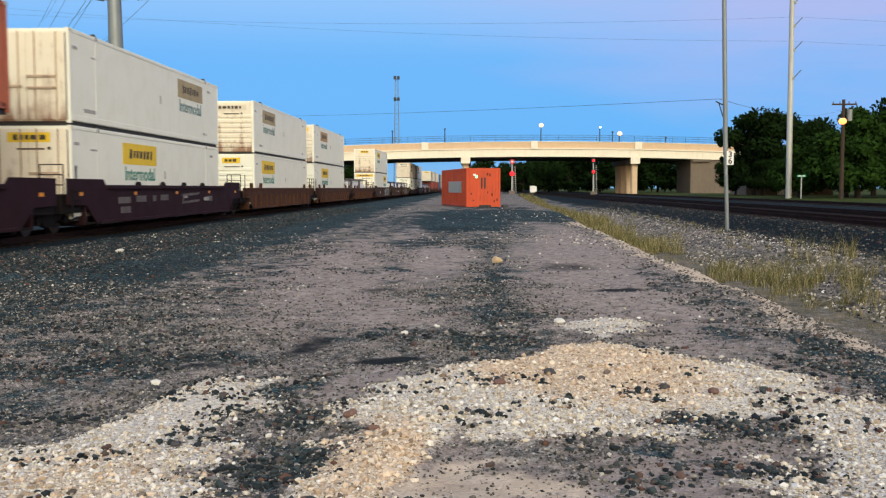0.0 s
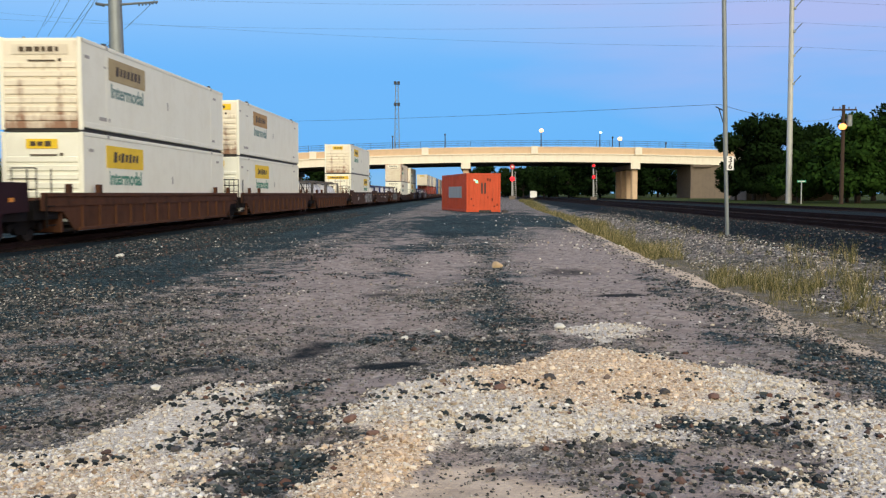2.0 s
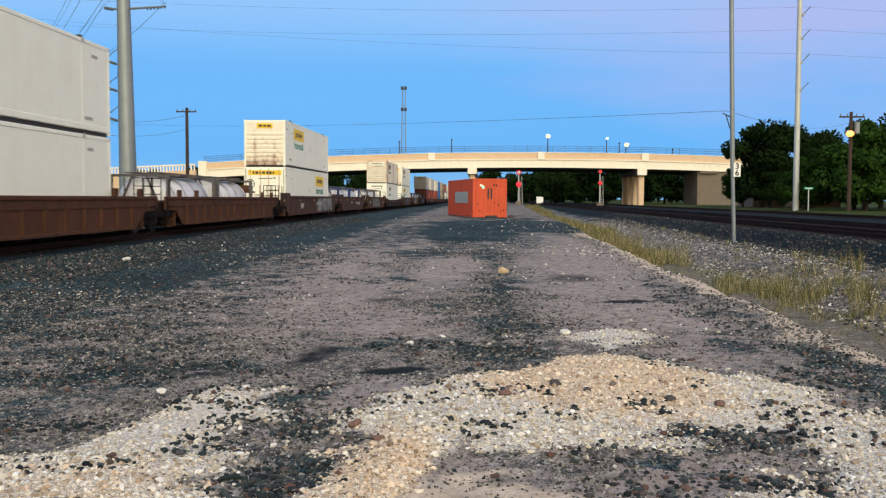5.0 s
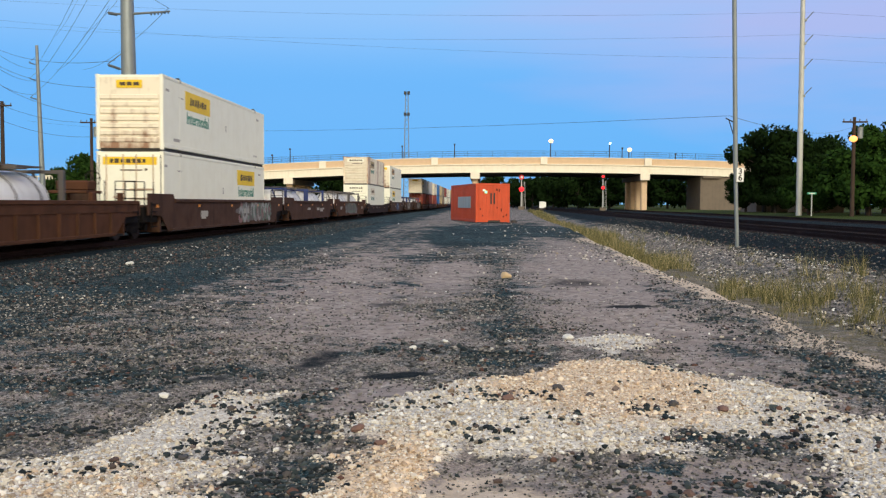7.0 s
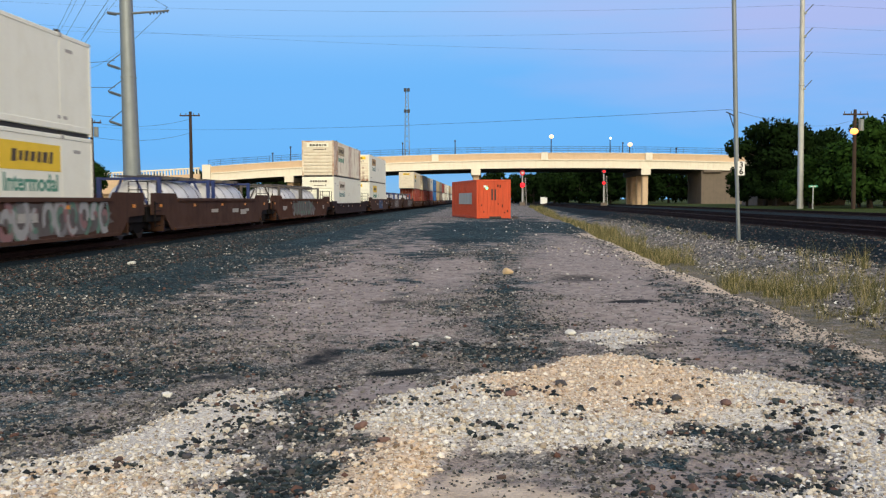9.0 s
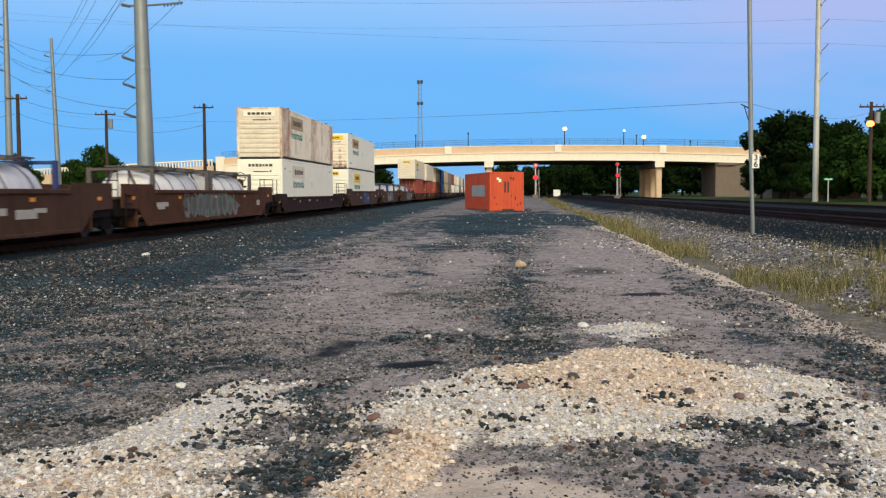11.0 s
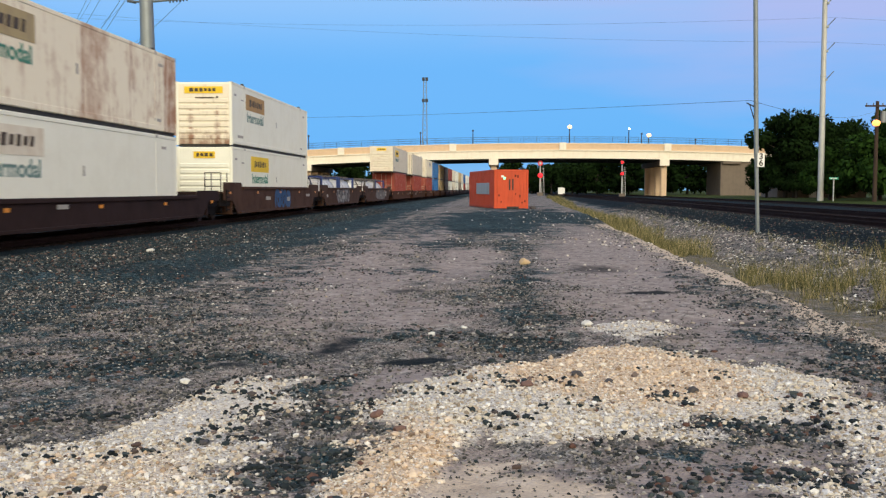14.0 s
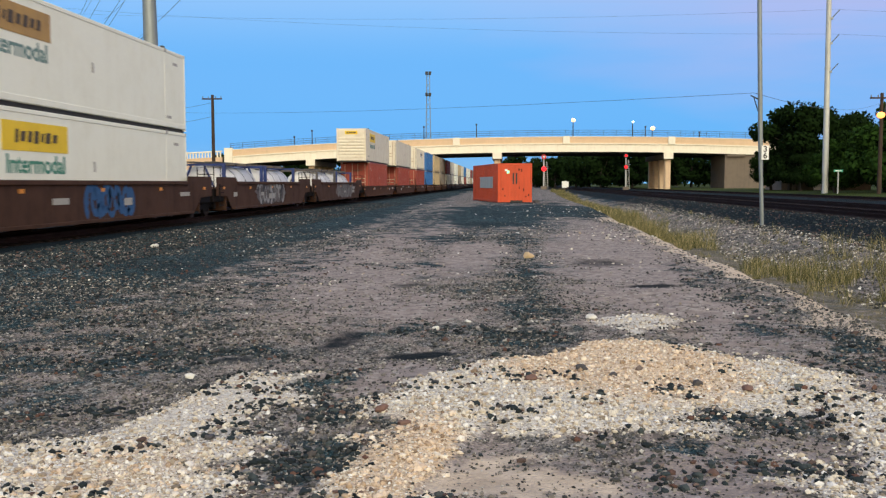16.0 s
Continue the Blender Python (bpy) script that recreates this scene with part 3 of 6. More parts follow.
def height(x, y):
    x, y = np.asarray(x, float), np.asarray(y, float)
    near = 1 - sstep(np.hypot(x, y), 60, 110)
    yard = (1 - sstep(x, lip(y) - 0.4, lip(y) + 0.3)) * sstep(x, -11.0, -9.5)
    z = (0.10 * (vnoise(x, y, 2.3) - 0.5) + 0.045 * (vnoise(x, y, 0.6) - 0.5) + 0.022 * (vnoise(x, y, 0.17) - 0.5)) * near * (0.35 + 0.65 * yard)
    z += 0.07 * np.clip(pale_at(x, y), 0, 1) * yard * (y < 12)
    for cx, cy, rx, ry, tu, dp in ((-1.64, 9.2, 0.3, 0.8, -8, 0.05), (-0.80, 8.5, 0.46, 0.25, 24, 0.03), (2.2, 13.9, 0.45, 0.25, 0, 0.01), (-1.42, 14.1, 0.5, 0.4, 20, 0.03)):
        z -= dp * np.clip(oval(x, y, cx, cy, rx, ry, tu), 0, 1)
    z += 0.24 * np.exp(-((x + 0.2) / 7.0) ** 2) * sstep(y, 34, 60)                  # the yard rises a little towards the shed
    z += 0.10 * oval(x, y, 2.2, 46, 3.0, 9).clip(0, 1)
    z -= (0.42 * sstep(x, lip(y) - 0.05, lip(y) + 0.9) * (1 - sstep(x, lip(y) + 1.7, lip(y) + 4.7))) * (1 - sstep(y, 70, 130))   # ditch
    z += 0.34 * sstep(x, 9.6, 11.4)                                                # main line bed and what lies behind
    z += 0.24 * sstep(x, 29, 33) + 0.3 * sstep(y, 90, 170) * (1 - sstep(x, 9.6, 11.4)) * sstep(x, 2, 6)
    return z


def axis(dense0, dense1, step, far0, far1, grow):
    a = list(np.arange(dense0, dense1 + 1e-6, step))
    s = step
    while a[-1] < far1:
        s *= grow
        a.append(a[-1] + s)
    s = step
    while a[0] > far0:
        s *= grow
        a.insert(0, a[0] - s)
    return np.array(a)


def build_ground():
    xs, ys = axis(-5.0, 5.0, 0.07, -1500, 1500, 1.04), axis(3.8, 15.0, 0.07, -400, 3000, 1.03)
    X, Y = np.meshgrid(xs, ys)
    Z = height(X, Y)
    n, m = X.shape
    idx = np.arange(n * m).reshape(n, m)
    f = np.stack([idx[:-1, :-1], idx[:-1, 1:], idx[1:, 1:], idx[1:, :-1]], -1).reshape(-1, 4)
    me = bpy.data.meshes.new("ground")
    me.from_pydata(np.stack([X, Y, Z], -1).reshape(-1, 3).tolist(), [], f.tolist())
    col = me.color_attributes.new("soil", "FLOAT_COLOR", "POINT")
    rgba = np.stack([pale_at(X, Y), np.clip(dark_at(X, Y), 0, 1), green_at(X, Y), np.ones_like(X)], -1).astype(np.float32)
    col.data.foreach_set("color", rgba.reshape(-1))
    col = me.color_attributes.new("cover", "FLOAT_COLOR", "POINT")
    rgba = np.stack([smooth_at(X, Y), sand_at(X, Y), gold_at(X, Y), np.ones_like(X)], -1).astype(np.float32)
    col.data.foreach_set("color", rgba.reshape(-1))
    darkened = me.attributes.new("darkened", "FLOAT", "POINT")
    darkened.data.foreach_set("value", darkened_at(X, Y).astype(np.float32).reshape(-1))
    me.shade_smooth()
    me.materials.append(GROUND)
    tagged(new("ground", me), "rutted gravel and dirt railway yard with pale limestone patches", "ground", kind="structure")


build_ground()

ICO_V = []
ICO_F = []


def _ico():
    bm = bmesh.new()
    bmesh.ops.create_icosphere(bm, subdivisions=1, radius=1.0)
    ICO_V.extend([tuple(v.co) for v in bm.verts])
    ICO_F.extend([tuple(v.index for v in f.verts) for f in bm.faces])
    bm.free()


_ico()


OCT_V = [(1, 0, 0), (-1, 0, 0), (0, 1, 0), (0, -1, 0), (0, 0, 1), (0, 0, -1)]
OCT_F = [(0, 2, 4), (2, 1, 4), (1, 3, 4), (3, 0, 4), (2, 0, 5), (1, 2, 5), (3, 1, 5), (0, 3, 5)]


def stones(name, x, y, size, material, label, seed, fine=False):
    """Many loose stones in one mesh: lumps of chance shape, sunk a little into the soil."""
    r = np.random.default_rng(seed)
    V, F = (np.array(OCT_V, float), np.array(OCT_F)) if fine else (np.array(ICO_V), np.array(ICO_F))
    n = len(x)
    k = r.uniform(0.6, 1.3, (n, len(V), 1)) * V[None] * r.uniform(0.7, 1.25, (n, 1, 3)) * np.array([1, 1, 0.72])
    a = r.uniform(0, 6.283, n)
    c, s = np.cos(a)[:, None], np.sin(a)[:, None]
    k = np.stack([k[..., 0] * c - k[..., 1] * s, k[..., 0] * s + k[..., 1] * c, k[..., 2]], -1) * (np.asarray(size)[:, None, None] / 2)
    k += np.stack([x, y, height(x, y) + np.asarray(size) * 0.12], -1)[:, None, :]
    f = F[None] + (np.arange(n) * len(V))[:, None, None]
    me = bpy.data.meshes.new(name)
    me.from_pydata(k.reshape(-1, 3).tolist(), [], f.reshape(-1, 3).tolist())
    me.materials.append(material)
    return tagged(new(name, me), label, "gravel", kind="stuff")


def scatter(n, x0, x1, y0, y1, seed, power=1.0):
    """Chance places, denser near the camera."""
    r = np.random.default_rng(seed)
    y = y0 * (y1 / y0) ** (r.random(n) ** power)
    return r.uniform(x0, x1, n) if x1 > x0 else r.uniform(-1, 1, n) * (0.55 * y + 0.4), y, r


def build_gravel():
    x, y, r = scatter(36000, -3.6, 3.6, 4.0, 12, 11)
    dusty = inside(x, y, TONGUE, 0.5) * sstep(y, 5.0, 5.9)                       # the tongue's far end is mostly dust
    keep = (pale_at(x, y) + 0.35 * (vnoise(x, y, 0.35) - 0.5) + 0.55 * (r.random(len(x)) - 0.5) > 0.50) & (r.random(len(x)) > 0.8 * dusty)
    gold = gold_at(x, y) + 0.6 * (r.random(len(x)) - 0.5) > 0.5
    size = r.uniform(0.012, 0.042, len(x)) * (0.75 + 0.7 * r.random(len(x)) ** 4)
    for name, sel, mat, lab, sd in (("limestone_gravel", keep & ~gold, LIMESTONE, "scattered pale limestone chips on the ground", 1), ("golden_gravel", keep & gold, TANSTONE, "golden tan limestone chips heaped on the ground", 9)):
        stones(name, x[sel], y[sel], size[sel], mat, lab, sd)
    x, y, r = scatter(40000, 0, 0, 4.0, 26, 12)
    keep = (dark_at(x, y) + 0.9 * (vnoise(x, y, 0.5) - 0.5) + 0.3 * (r.random(len(x)) - 0.5) > 0.47) & (x < 4.0) & (pale_at(x, y) + 0.5 * (r.random(len(x)) - 0.5) < 0.42) & (darkened_at(x, y) < 0.5) & (sand_at(x, y) < 0.5)
    x, y = x[keep], y[keep]
    stones("ballast_gravel", x, y, r.uniform(0.016, 0.062, len(x)) * (0.75 + 0.5 * r.random(len(x)) ** 3), BALLAST, "loose dark ballast stones on the yard", 2)
    x, y, r = scatter(52000, 0, 0, 4.0, 32, 13)
    keep = (vnoise(x, y * 0.6, 0.8) + 0.35 * (r.random(len(x)) - 0.5) > 0.50) & (x < 4.3) & ((pale_at(x, y) + 0.5 * (r.random(len(x)) - 0.5) < 0.40) | (x > 3.4)) & (darkened_at(x, y) < 0.4) & (r.random(len(x)) > 0.9 * smooth_at(x, y))
    x, y = x[keep], y[keep]
    stones("mixed_gravel", x, y, r.uniform(0.012, 0.042, len(x)) * (0.8 + y / 30), MIXED, "mixed grey and brown gravel on the yard", 3)
    x, y, r = scatter(56000, 0, 0, 4.0, 15, 33)
    keep = (x < 4.2) & (pale_at(x, y) + 0.5 * (r.random(len(x)) - 0.5) < 0.5) & (darkened_at(x, y) < 0.55) & (r.random(len(x)) > 0.8 * smooth_at(x, y))
    x, y = x[keep], y[keep]
    stones("fine_grit", x, y, r.uniform(0.009, 0.026, len(x)) * (0.7 + y / 16), MIXED, "fine grey and tan grit over the yard", 19, True)
    x, y, r = scatter(42000, 0, 0, 4.0, 10, 34)
    keep = (np.abs(x) < 3.4) & (pale_at(x, y) + 0.4 * (r.random(len(x)) - 0.5) > 0.45)
    x, y = x[keep], y[keep]
    stones("limestone_grit", x, y, r.uniform(0.008, 0.020, len(x)), LIMESTONE, "fine pale limestone grit on the heaps", 20, True)
    r = np.random.default_rng(35)
    x, y = np.concatenate([r.normal(1.4, 1.1, 90), r.normal(3.5, 0.7, 170)]), np.concatenate([r.uniform(26, 50, 90), r.uniform(20, 52, 170)])
    stones("pale_lumps", x, y, r.uniform(0.03, 0.12, 260) * r.random(260) ** 0.6, LIMESTONE, "pale lumps lying on dark gravel before the shed", 21)
    # dark lumps strewn over the pale heaps, thickest along the near foot of the golden one
    x, y, r = scatter(6500, -3.2, 3.2, 4.0, 9.2, 14)
    foot = np.exp(-((y - 6.9 + 0.25 * (x - 0.6)) / 0.6) ** 2) * (np.abs(x - 0.5) < 1.3)
    keep = (pale_at(x, y) > 0.3) & (vnoise(x, y, 0.42) + 0.16 * foot > 0.62) & ((gold_at(x, y) < 0.75) | (foot > 0.5) | (r.random(len(x)) < 0.15))
    x, y = x[keep], y[keep]
    stones("dark_lumps", x, y, r.uniform(0.02, 0.065, len(x)) * (0.7 + 0.6 * r.random(len(x)) ** 3), BALLAST, "dark stones strewn over pale limestone gravel", 4)
    # pale stones far out over the dark gravel
    x, y, r = scatter(1300, 0, 0, 11, 62, 15)
    keep = (x < 4.2) & (x > -11) & (vnoise(x, y, 3.0) > 0.5)
    x, y = x[keep], y[keep]
    stones("pale_stones", x, y, r.uniform(0.020, 0.055, len(x)) * (0.7 + y / 45), LIMESTONE, "scattered pale stones on dark gravel", 5)
    # the ditch's far bank and the main line's ballast
    r = np.random.default_rng(16)
    y = 12 * (70 / 12) ** r.random(9000)
    x = lip(y) + r.uniform(1.8, 5.2, 9000)
    pale = r.random(9000) < 0.22
    stones("bank_gravel", x[~pale], y[~pale], r.uniform(0.03, 0.08, 9000)[~pale], MIXED, "grey gravel on the ditch bank", 6)
    stones("bank_limestone", x[pale], y[pale], r.uniform(0.03, 0.075, 9000)[pale], LIMESTONE, "pale stones on the ditch bank", 27)
    ye = 8 * (45 / 8) ** r.random(1400)
    xe = lip(ye) + r.normal(-0.35, 0.25, 1400)
    stones("lip_gravel", xe, ye, r.uniform(0.010, 0.042, 1400) * (0.6 + ye / 30), MIXED, "grey and pale stones along the sandy ditch edge", 26)
    x = r.uniform(8.6, 12.2, 6000)
    y = 18 * (80 / 18) ** r.random(6000)
    stones("track_ballast", x, y, r.uniform(0.04, 0.09, 6000), BALLAST, "dark ballast stones beside the main line", 7)
    x = r.uniform(-11.2, -7.4, 9000)
    y = 16 * (70 / 16) ** r.random(9000)
    stones("siding_ballast", x, y, r.uniform(0.035, 0.08, 9000), BALLAST, "dark ballast stones beside the freight line", 8)


build_gravel()


def build_rock(x, y, size, material, label, seed):
    bm = bmesh.new()
    bmesh.ops.create_icosphere(bm, subdivisions=2, radius=size / 2)
    r = random.Random(seed)
    off = Vector((r.uniform(0, 50), r.uniform(0, 50), r.uniform(0, 50)))
    for v in bm.verts:
        v.co *= 1 + 0.55 * noise.noise(v.co * (2.2 / size) + off)
        v.co.z *= 0.65
    me = bpy.data.meshes.new("rock")
    bm.to_mesh(me)
    bm.free()
    me.materials.append(material)
    ob = tagged(new("rock", me), label, "rock", "loose rocks")
    ob.matrix_world = pose(x, y, float(height(x, y)) + size * 0.14, 0, 0, r.uniform(0, 360))


ROCKPALE = plain("pale_rock", (0.62, 0.60, 0.54), 0.85, bump=0.5)
ROCKTAN = plain("tan_rock", (0.52, 0.38, 0.22), 0.85, bump=0.5)
ROCKRED = plain("reddish_rock", (0.15, 0.085, 0.065), 0.85, bump=0.5)
ROCKDARK = plain("dark_rock", (0.06, 0.055, 0.055), 0.85, bump=0.5)
for x, y, s, k, lab in ((0.98, 10.6, 0.13, ROCKPALE, "flat pale grey rock on the yard"), (0.50, 19.7, 0.24, ROCKTAN, "tan rock on dark gravel"),
                        (-2.58, 7.37, 0.085, ROCKPALE, "small white rock on brown gravel"), (-8.6, 22.2, 0.2, ROCKPALE, "white rock beside the freight line"),
                        (-0.74, 9.9, 0.08, ROCKPALE, "small white rock on brown gravel"), (-0.79, 5.86, 0.085, ROCKRED, "reddish brown rock by pale gravel"),
                        (-0.62, 5.6, 0.08, ROCKRED, "reddish brown rock by pale gravel"), (0.62, 7.45, 0.10, ROCKDARK, "dark rock on pale limestone"),
                        (0.85, 7.25, 0.075, ROCKDARK, "dark rock on pale limestone"), (-0.42, 10.4, 0.07, ROCKPALE, "small white rock on brown gravel"),
                        (1.45, 7.0, 0.09, ROCKDARK, "dark rock on pale limestone"), (1.78, 6.85, 0.08, ROCKRED, "reddish brown rock by pale gravel"),
                        (0.2, 6.9, 0.10, ROCKRED, "reddish brown rock by pale gravel"), (-1.75, 5.3, 0.06, ROCKDARK, "dark rock on pale limestone"), (2.15, 64.5, 0.48, ROCKDARK, "grey concrete lump beside the orange shed")):
    build_rock(x, y, s, k, lab, int(x * 100) + 7)


# ---- tracks ----
def build_track(cx, top, y0, y1, label, ties_to):
    t = thing("railway_track", label, "railway track", "railway tracks", "structure")
    prof = [(-0.07, 0), (0.07, 0), (0.07, 0.02), (0.012, 0.035), (0.012, 0.125), (0.036, 0.135), (0.036, 0.17), (-0.036, 0.17), (-0.036, 0.135), (-0.012, 0.125), (-0.012, 0.035), (-0.07, 0.02)]
    for sx in (-0.755, 0.755):
        g = Geo()
        n = len(prof)
        g.add([(cx + sx + p, y, top - 0.17 + q) for y in (y0, y1) for p, q in prof],
              [tuple(range(n)), tuple(range(n, 2 * n))[::-1]] + [(i, (i + 1) % n, n + (i + 1) % n, n + i) for i in range(n)])
        part("rail", g, RAIL, t)
    tie = cached("tie", lambda: Geo().box(0, 0, 0, 2.6, 0.23, 0.18).mesh("tie", TIE, bevel=0.012))
    y = ties_to[0]
    while y < ties_to[1]:
        o = part("tie", tie, TIE, t)
        o.location = (cx + random.uniform(-0.03, 0.03), y, top - 0.245)
        y += 0.55
    g = Geo()
    while y < 240:
        g.box(cx, y, top - 0.245, 2.6, 0.23, 0.18)
        y += 0.55
    tagged(part("far_ties", g, TIE, t), kind="stuff")


build_track(-13.4, RAILTOP, -300, 900, "rusty rails on dark ties under the freight train", (8, 60))
build_track(13.2, RAILTOP2, -300, 900, "rusty main line rails on dark ballast", (20, 80))
build_track(17.5, RAILTOP2, -300, 900, "rusty main line rails on dark ballast", (25, 85))
build_track(26.8, RAILTOP2, -300, 900, "rusty far track behind the main line", (45, 105))


# ---- dry grass along the ditch ----
def build_grass(name, places, label, material):
    """places: (x, y, radius, blades, height) for each clump."""
    r = np.random.default_rng(21)
    v, f = [], []
    for cx, cy, rad, n, h in places:
        n = int(n * 1.7)
        a, d = r.uniform(0, 6.283, n), rad * np.sqrt(r.random(n))
        px, py = cx + d * np.cos(a), cy + d * np.sin(a)
        pz = height(px, py) - 0.02
        hh = h * r.uniform(0.25, 1.25, n)
        lx, ly = r.normal(0, 0.38, n) * hh, r.normal(0, 0.38, n) * hh
        w = 0.0022 + 0.00009 * cy * r.uniform(0.6, 1.3, n)
        for i in range(n):
            k = len(v)
            v += [(px[i] - w[i], py[i], pz[i]), (px[i] + w[i], py[i], pz[i]),
                  (px[i] + lx[i] * 0.4 + w[i] * 0.7, py[i] + ly[i] * 0.4, pz[i] + hh[i] * 0.6), (px[i] + lx[i] * 0.4 - w[i] * 0.7, py[i] + ly[i] * 0.4, pz[i] + hh[i] * 0.6),
                  (px[i] + lx[i], py[i] + ly[i], pz[i] + hh[i])]
            f += [(k, k + 1, k + 2, k + 3), (k + 3, k + 2, k + 4)]
    me = bpy.data.meshes.new(name)
    me.from_pydata(v, [], f)
    me.materials.append(material)
    tagged(new(name, me), label, "grass", kind="stuff")


def grass_places():
    r = random.Random(31)
    out = []
    for i in range(420):
        y = 27 * (150 / 27) ** r.random()
        x = r.gauss(float(lip(y)) + 1.15, 0.55)
        out.append((max(x, float(lip(y)) + 0.35), y, r.uniform(0.12, 0.35), r.randint(12, 34), r.uniform(0.15, 0.62) * (1.0 if y < 60 else 0.8)))
    for cx, cy, n in ((5.75, 20.2, 9), (6.1, 19.6, 12), (6.5, 19.0, 9), (6.9, 18.6, 6), (7.5, 18.4, 5), (6.3, 16.4, 5), (6.6, 15.4, 6), (7.1, 16.0, 4), (5.5, 29.0, 14), (5.6, 32.0, 12), (8.0, 22.0, 4)):
        for _ in range(n):
            out.append((cx + r.gauss(0, 0.34), cy + r.gauss(0, 0.75), r.uniform(0.08, 0.3), r.randint(14, 40), r.uniform(0.15, 0.62)))
    for i in range(90):
        y = 10 * (28 / 10) ** r.random()
        out.append((float(lip(y)) + r.uniform(0.9, 2.4), y, 0.15, r.randint(5, 14), r.uniform(0.06, 0.22)))
    for i in range(110):
        y = 14 * (60 / 14) ** r.random()
        out.append((r.uniform(6.6, 9.4), y, 0.1, r.randint(5, 12), r.uniform(0.08, 0.24)))
    return out


build_grass("dry_grass", grass_places(), "dry yellow and olive grass along the ditch", DRYGRASS)


# ---- the road bridge over the yard ----
BY0, BY1 = 178.0, 200.0


def crest(x):
    return 10.37 - 0.00053 * (x - 12) ** 2 if x > -54.5 else 8.026 + 0.05 * (x + 54.5)


def ribbon(x0, x1, top, bottom, y0, y1, step=2.0):
    """A beam that follows the bridge's arch, from crest + top down to crest + bottom."""
    g = Geo()
    n = max(2, int((x1 - x0) / step) + 1)
    for i in range(n):
        x = x0 + (x1 - x0) * i / (n - 1)
        g.v += [(x, y0, crest(x) + top), (x, y1, crest(x) + top), (x, y1, crest(x) + bottom), (x, y0, crest(x) + bottom)]
        if i:
            a, b = 4 * (i - 1), 4 * i
            g.f += [(a, b, b + 1, a + 1), (a + 1, b + 1, b + 2, a + 2), (a + 2, b + 2, b + 3, a + 3), (a + 3, b + 3, b, a)]
    g.f += [(0, 1, 2, 3), (4 * n - 1, 4 * n - 2, 4 * n - 3, 4 * n - 4)]
    return g


def build_bridge():
    b = thing("road_bridge", "long arched concrete road bridge with white fascia and tan parapet", "bridge")
    X0, X1 = -54.5, 60.0
    part("parapet", ribbon(X0, X1, -0.06, -1.22, BY0 + 0.12, BY0 + 0.45), TANCON, b, "tan painted parapet panels")
    part("parapet_cap", ribbon(X0, X1, 0.06, -0.06, BY0 + 0.04, BY0 + 0.53), CONCRETE, b)
    part("ledge", ribbon(X0, X1, -1.22, -1.42, BY0 - 0.12, BY0 + 0.6), CONCRETE, b)
    part("fascia_beam", ribbon(X0, X1, -1.42, -2.72, BY0 + 0.06, BY0 + 0.7), CONCRETE, b, "white painted fascia beam")
    part("lower_flange", ribbon(X0, X1, -2.72, -2.86, BY0 - 0.02, BY0 + 0.8), CONCRETE, b)
    part("deck", ribbon(X0, X1, -1.45, -1.80, BY0 + 0.75, BY1), RAWCON, b)
    for i in range(6):
        y = BY0 + 1.6 + i * 3.6
        part("girder", ribbon(X0, X1, -1.80, -3.10, y, y + 0.7), GIRDER, b)
    part("far_parapet", ribbon(X0, X1, 0.0, -2.8, BY1, BY1 + 0.4), CONCRETE, b)
    for x in (-9.4, 11.5, 31.2, -31.0):
        part("pilaster", Geo().box(x, BY0 + 0.2, crest(x) - 0.62, 1.3, 0.9, 1.5), CONCRETE, b, bevel=0.03)
    for x in (-53.8, 50.0):
        part("pylon", Geo().box(x, BY0 + 0.2, crest(x) - 1.2, 1.6, 1.0, 3.2), CONCRETE, b, bevel=0.04)
    # piers: a row of round-edged columns under a cap beam
    for x in (-37.6, -1.6, 30.6):
        cap = crest(x) - 3.10
        pier = part("pier_cap", Geo().box(x, (BY0 + BY1) / 2, cap - 0.5, 1.9, BY1 - BY0 + 0.6, 1.0), RAWCON, b, bevel=0.05)
        part("cap_face", Geo().box(x, BY0 - 0.42, cap - 0.32, 1.75, 0.2, 1.25), CONCRETE, pier)
        for i in range(4):
            g = Geo().box(x, BY0 + 0.9 + i * 6.4, (cap - 1.0) / 2 - 0.2, 1.15, 1.15, cap - 0.6, 0.2)
            part("column", g, TANCON, pier)
    # abutments with their banks behind
    g = Geo().box(51.2, BY0 + 6.4, 3.4, 20.0, 12.0, 7.0)
    part("abutment", g, RAWCON, b, "bare concrete abutment wall")
    part("bearing_shelf", Geo().box(43.2, (BY0 + BY1) / 2, 6.75, 3.4, BY1 - BY0 + 0.4, 0.4), RAWCON, b)
    g = Geo().box(-64.5, (BY0 + BY1) / 2 + 0.5, 2.5, 22.0, BY1 - BY0 - 1, 5.0)
    part("abutment", g, TANCON, b)
    # balustraded approach
    for k in range(26):
        x = -55.2 - k * 3.0
        part("approach_wall", ribbon(x - 3.0, x, -1.25, -4.2, BY0 + 0.1, BY0 + 0.7, 3.0), TANCON, b)
        part("approach_rail", ribbon(x - 3.0, x, 0.0, -0.25, BY0 + 0.05, BY0 + 0.6, 3.0), CONCRETE, b)
        for i in range(5):
            xx = x - 0.3 - i * 0.6
            o = part("baluster", cached("baluster", lambda: Geo().box(0, 0, 0, 0.24, 0.26, 1.0).mesh("baluster", CONCRETE)), CONCRETE, b)
            o.location = (xx, BY0 + 0.3, crest(xx) - 0.75)
    # fence along the parapet
    for h in (0.45, 0.85, 1.25):
        part("fence_rail", ribbon(X0 + 1, X1, h + 0.025, h - 0.025, BY0 + 0.26, BY0 + 0.31), DARKMETAL, b)
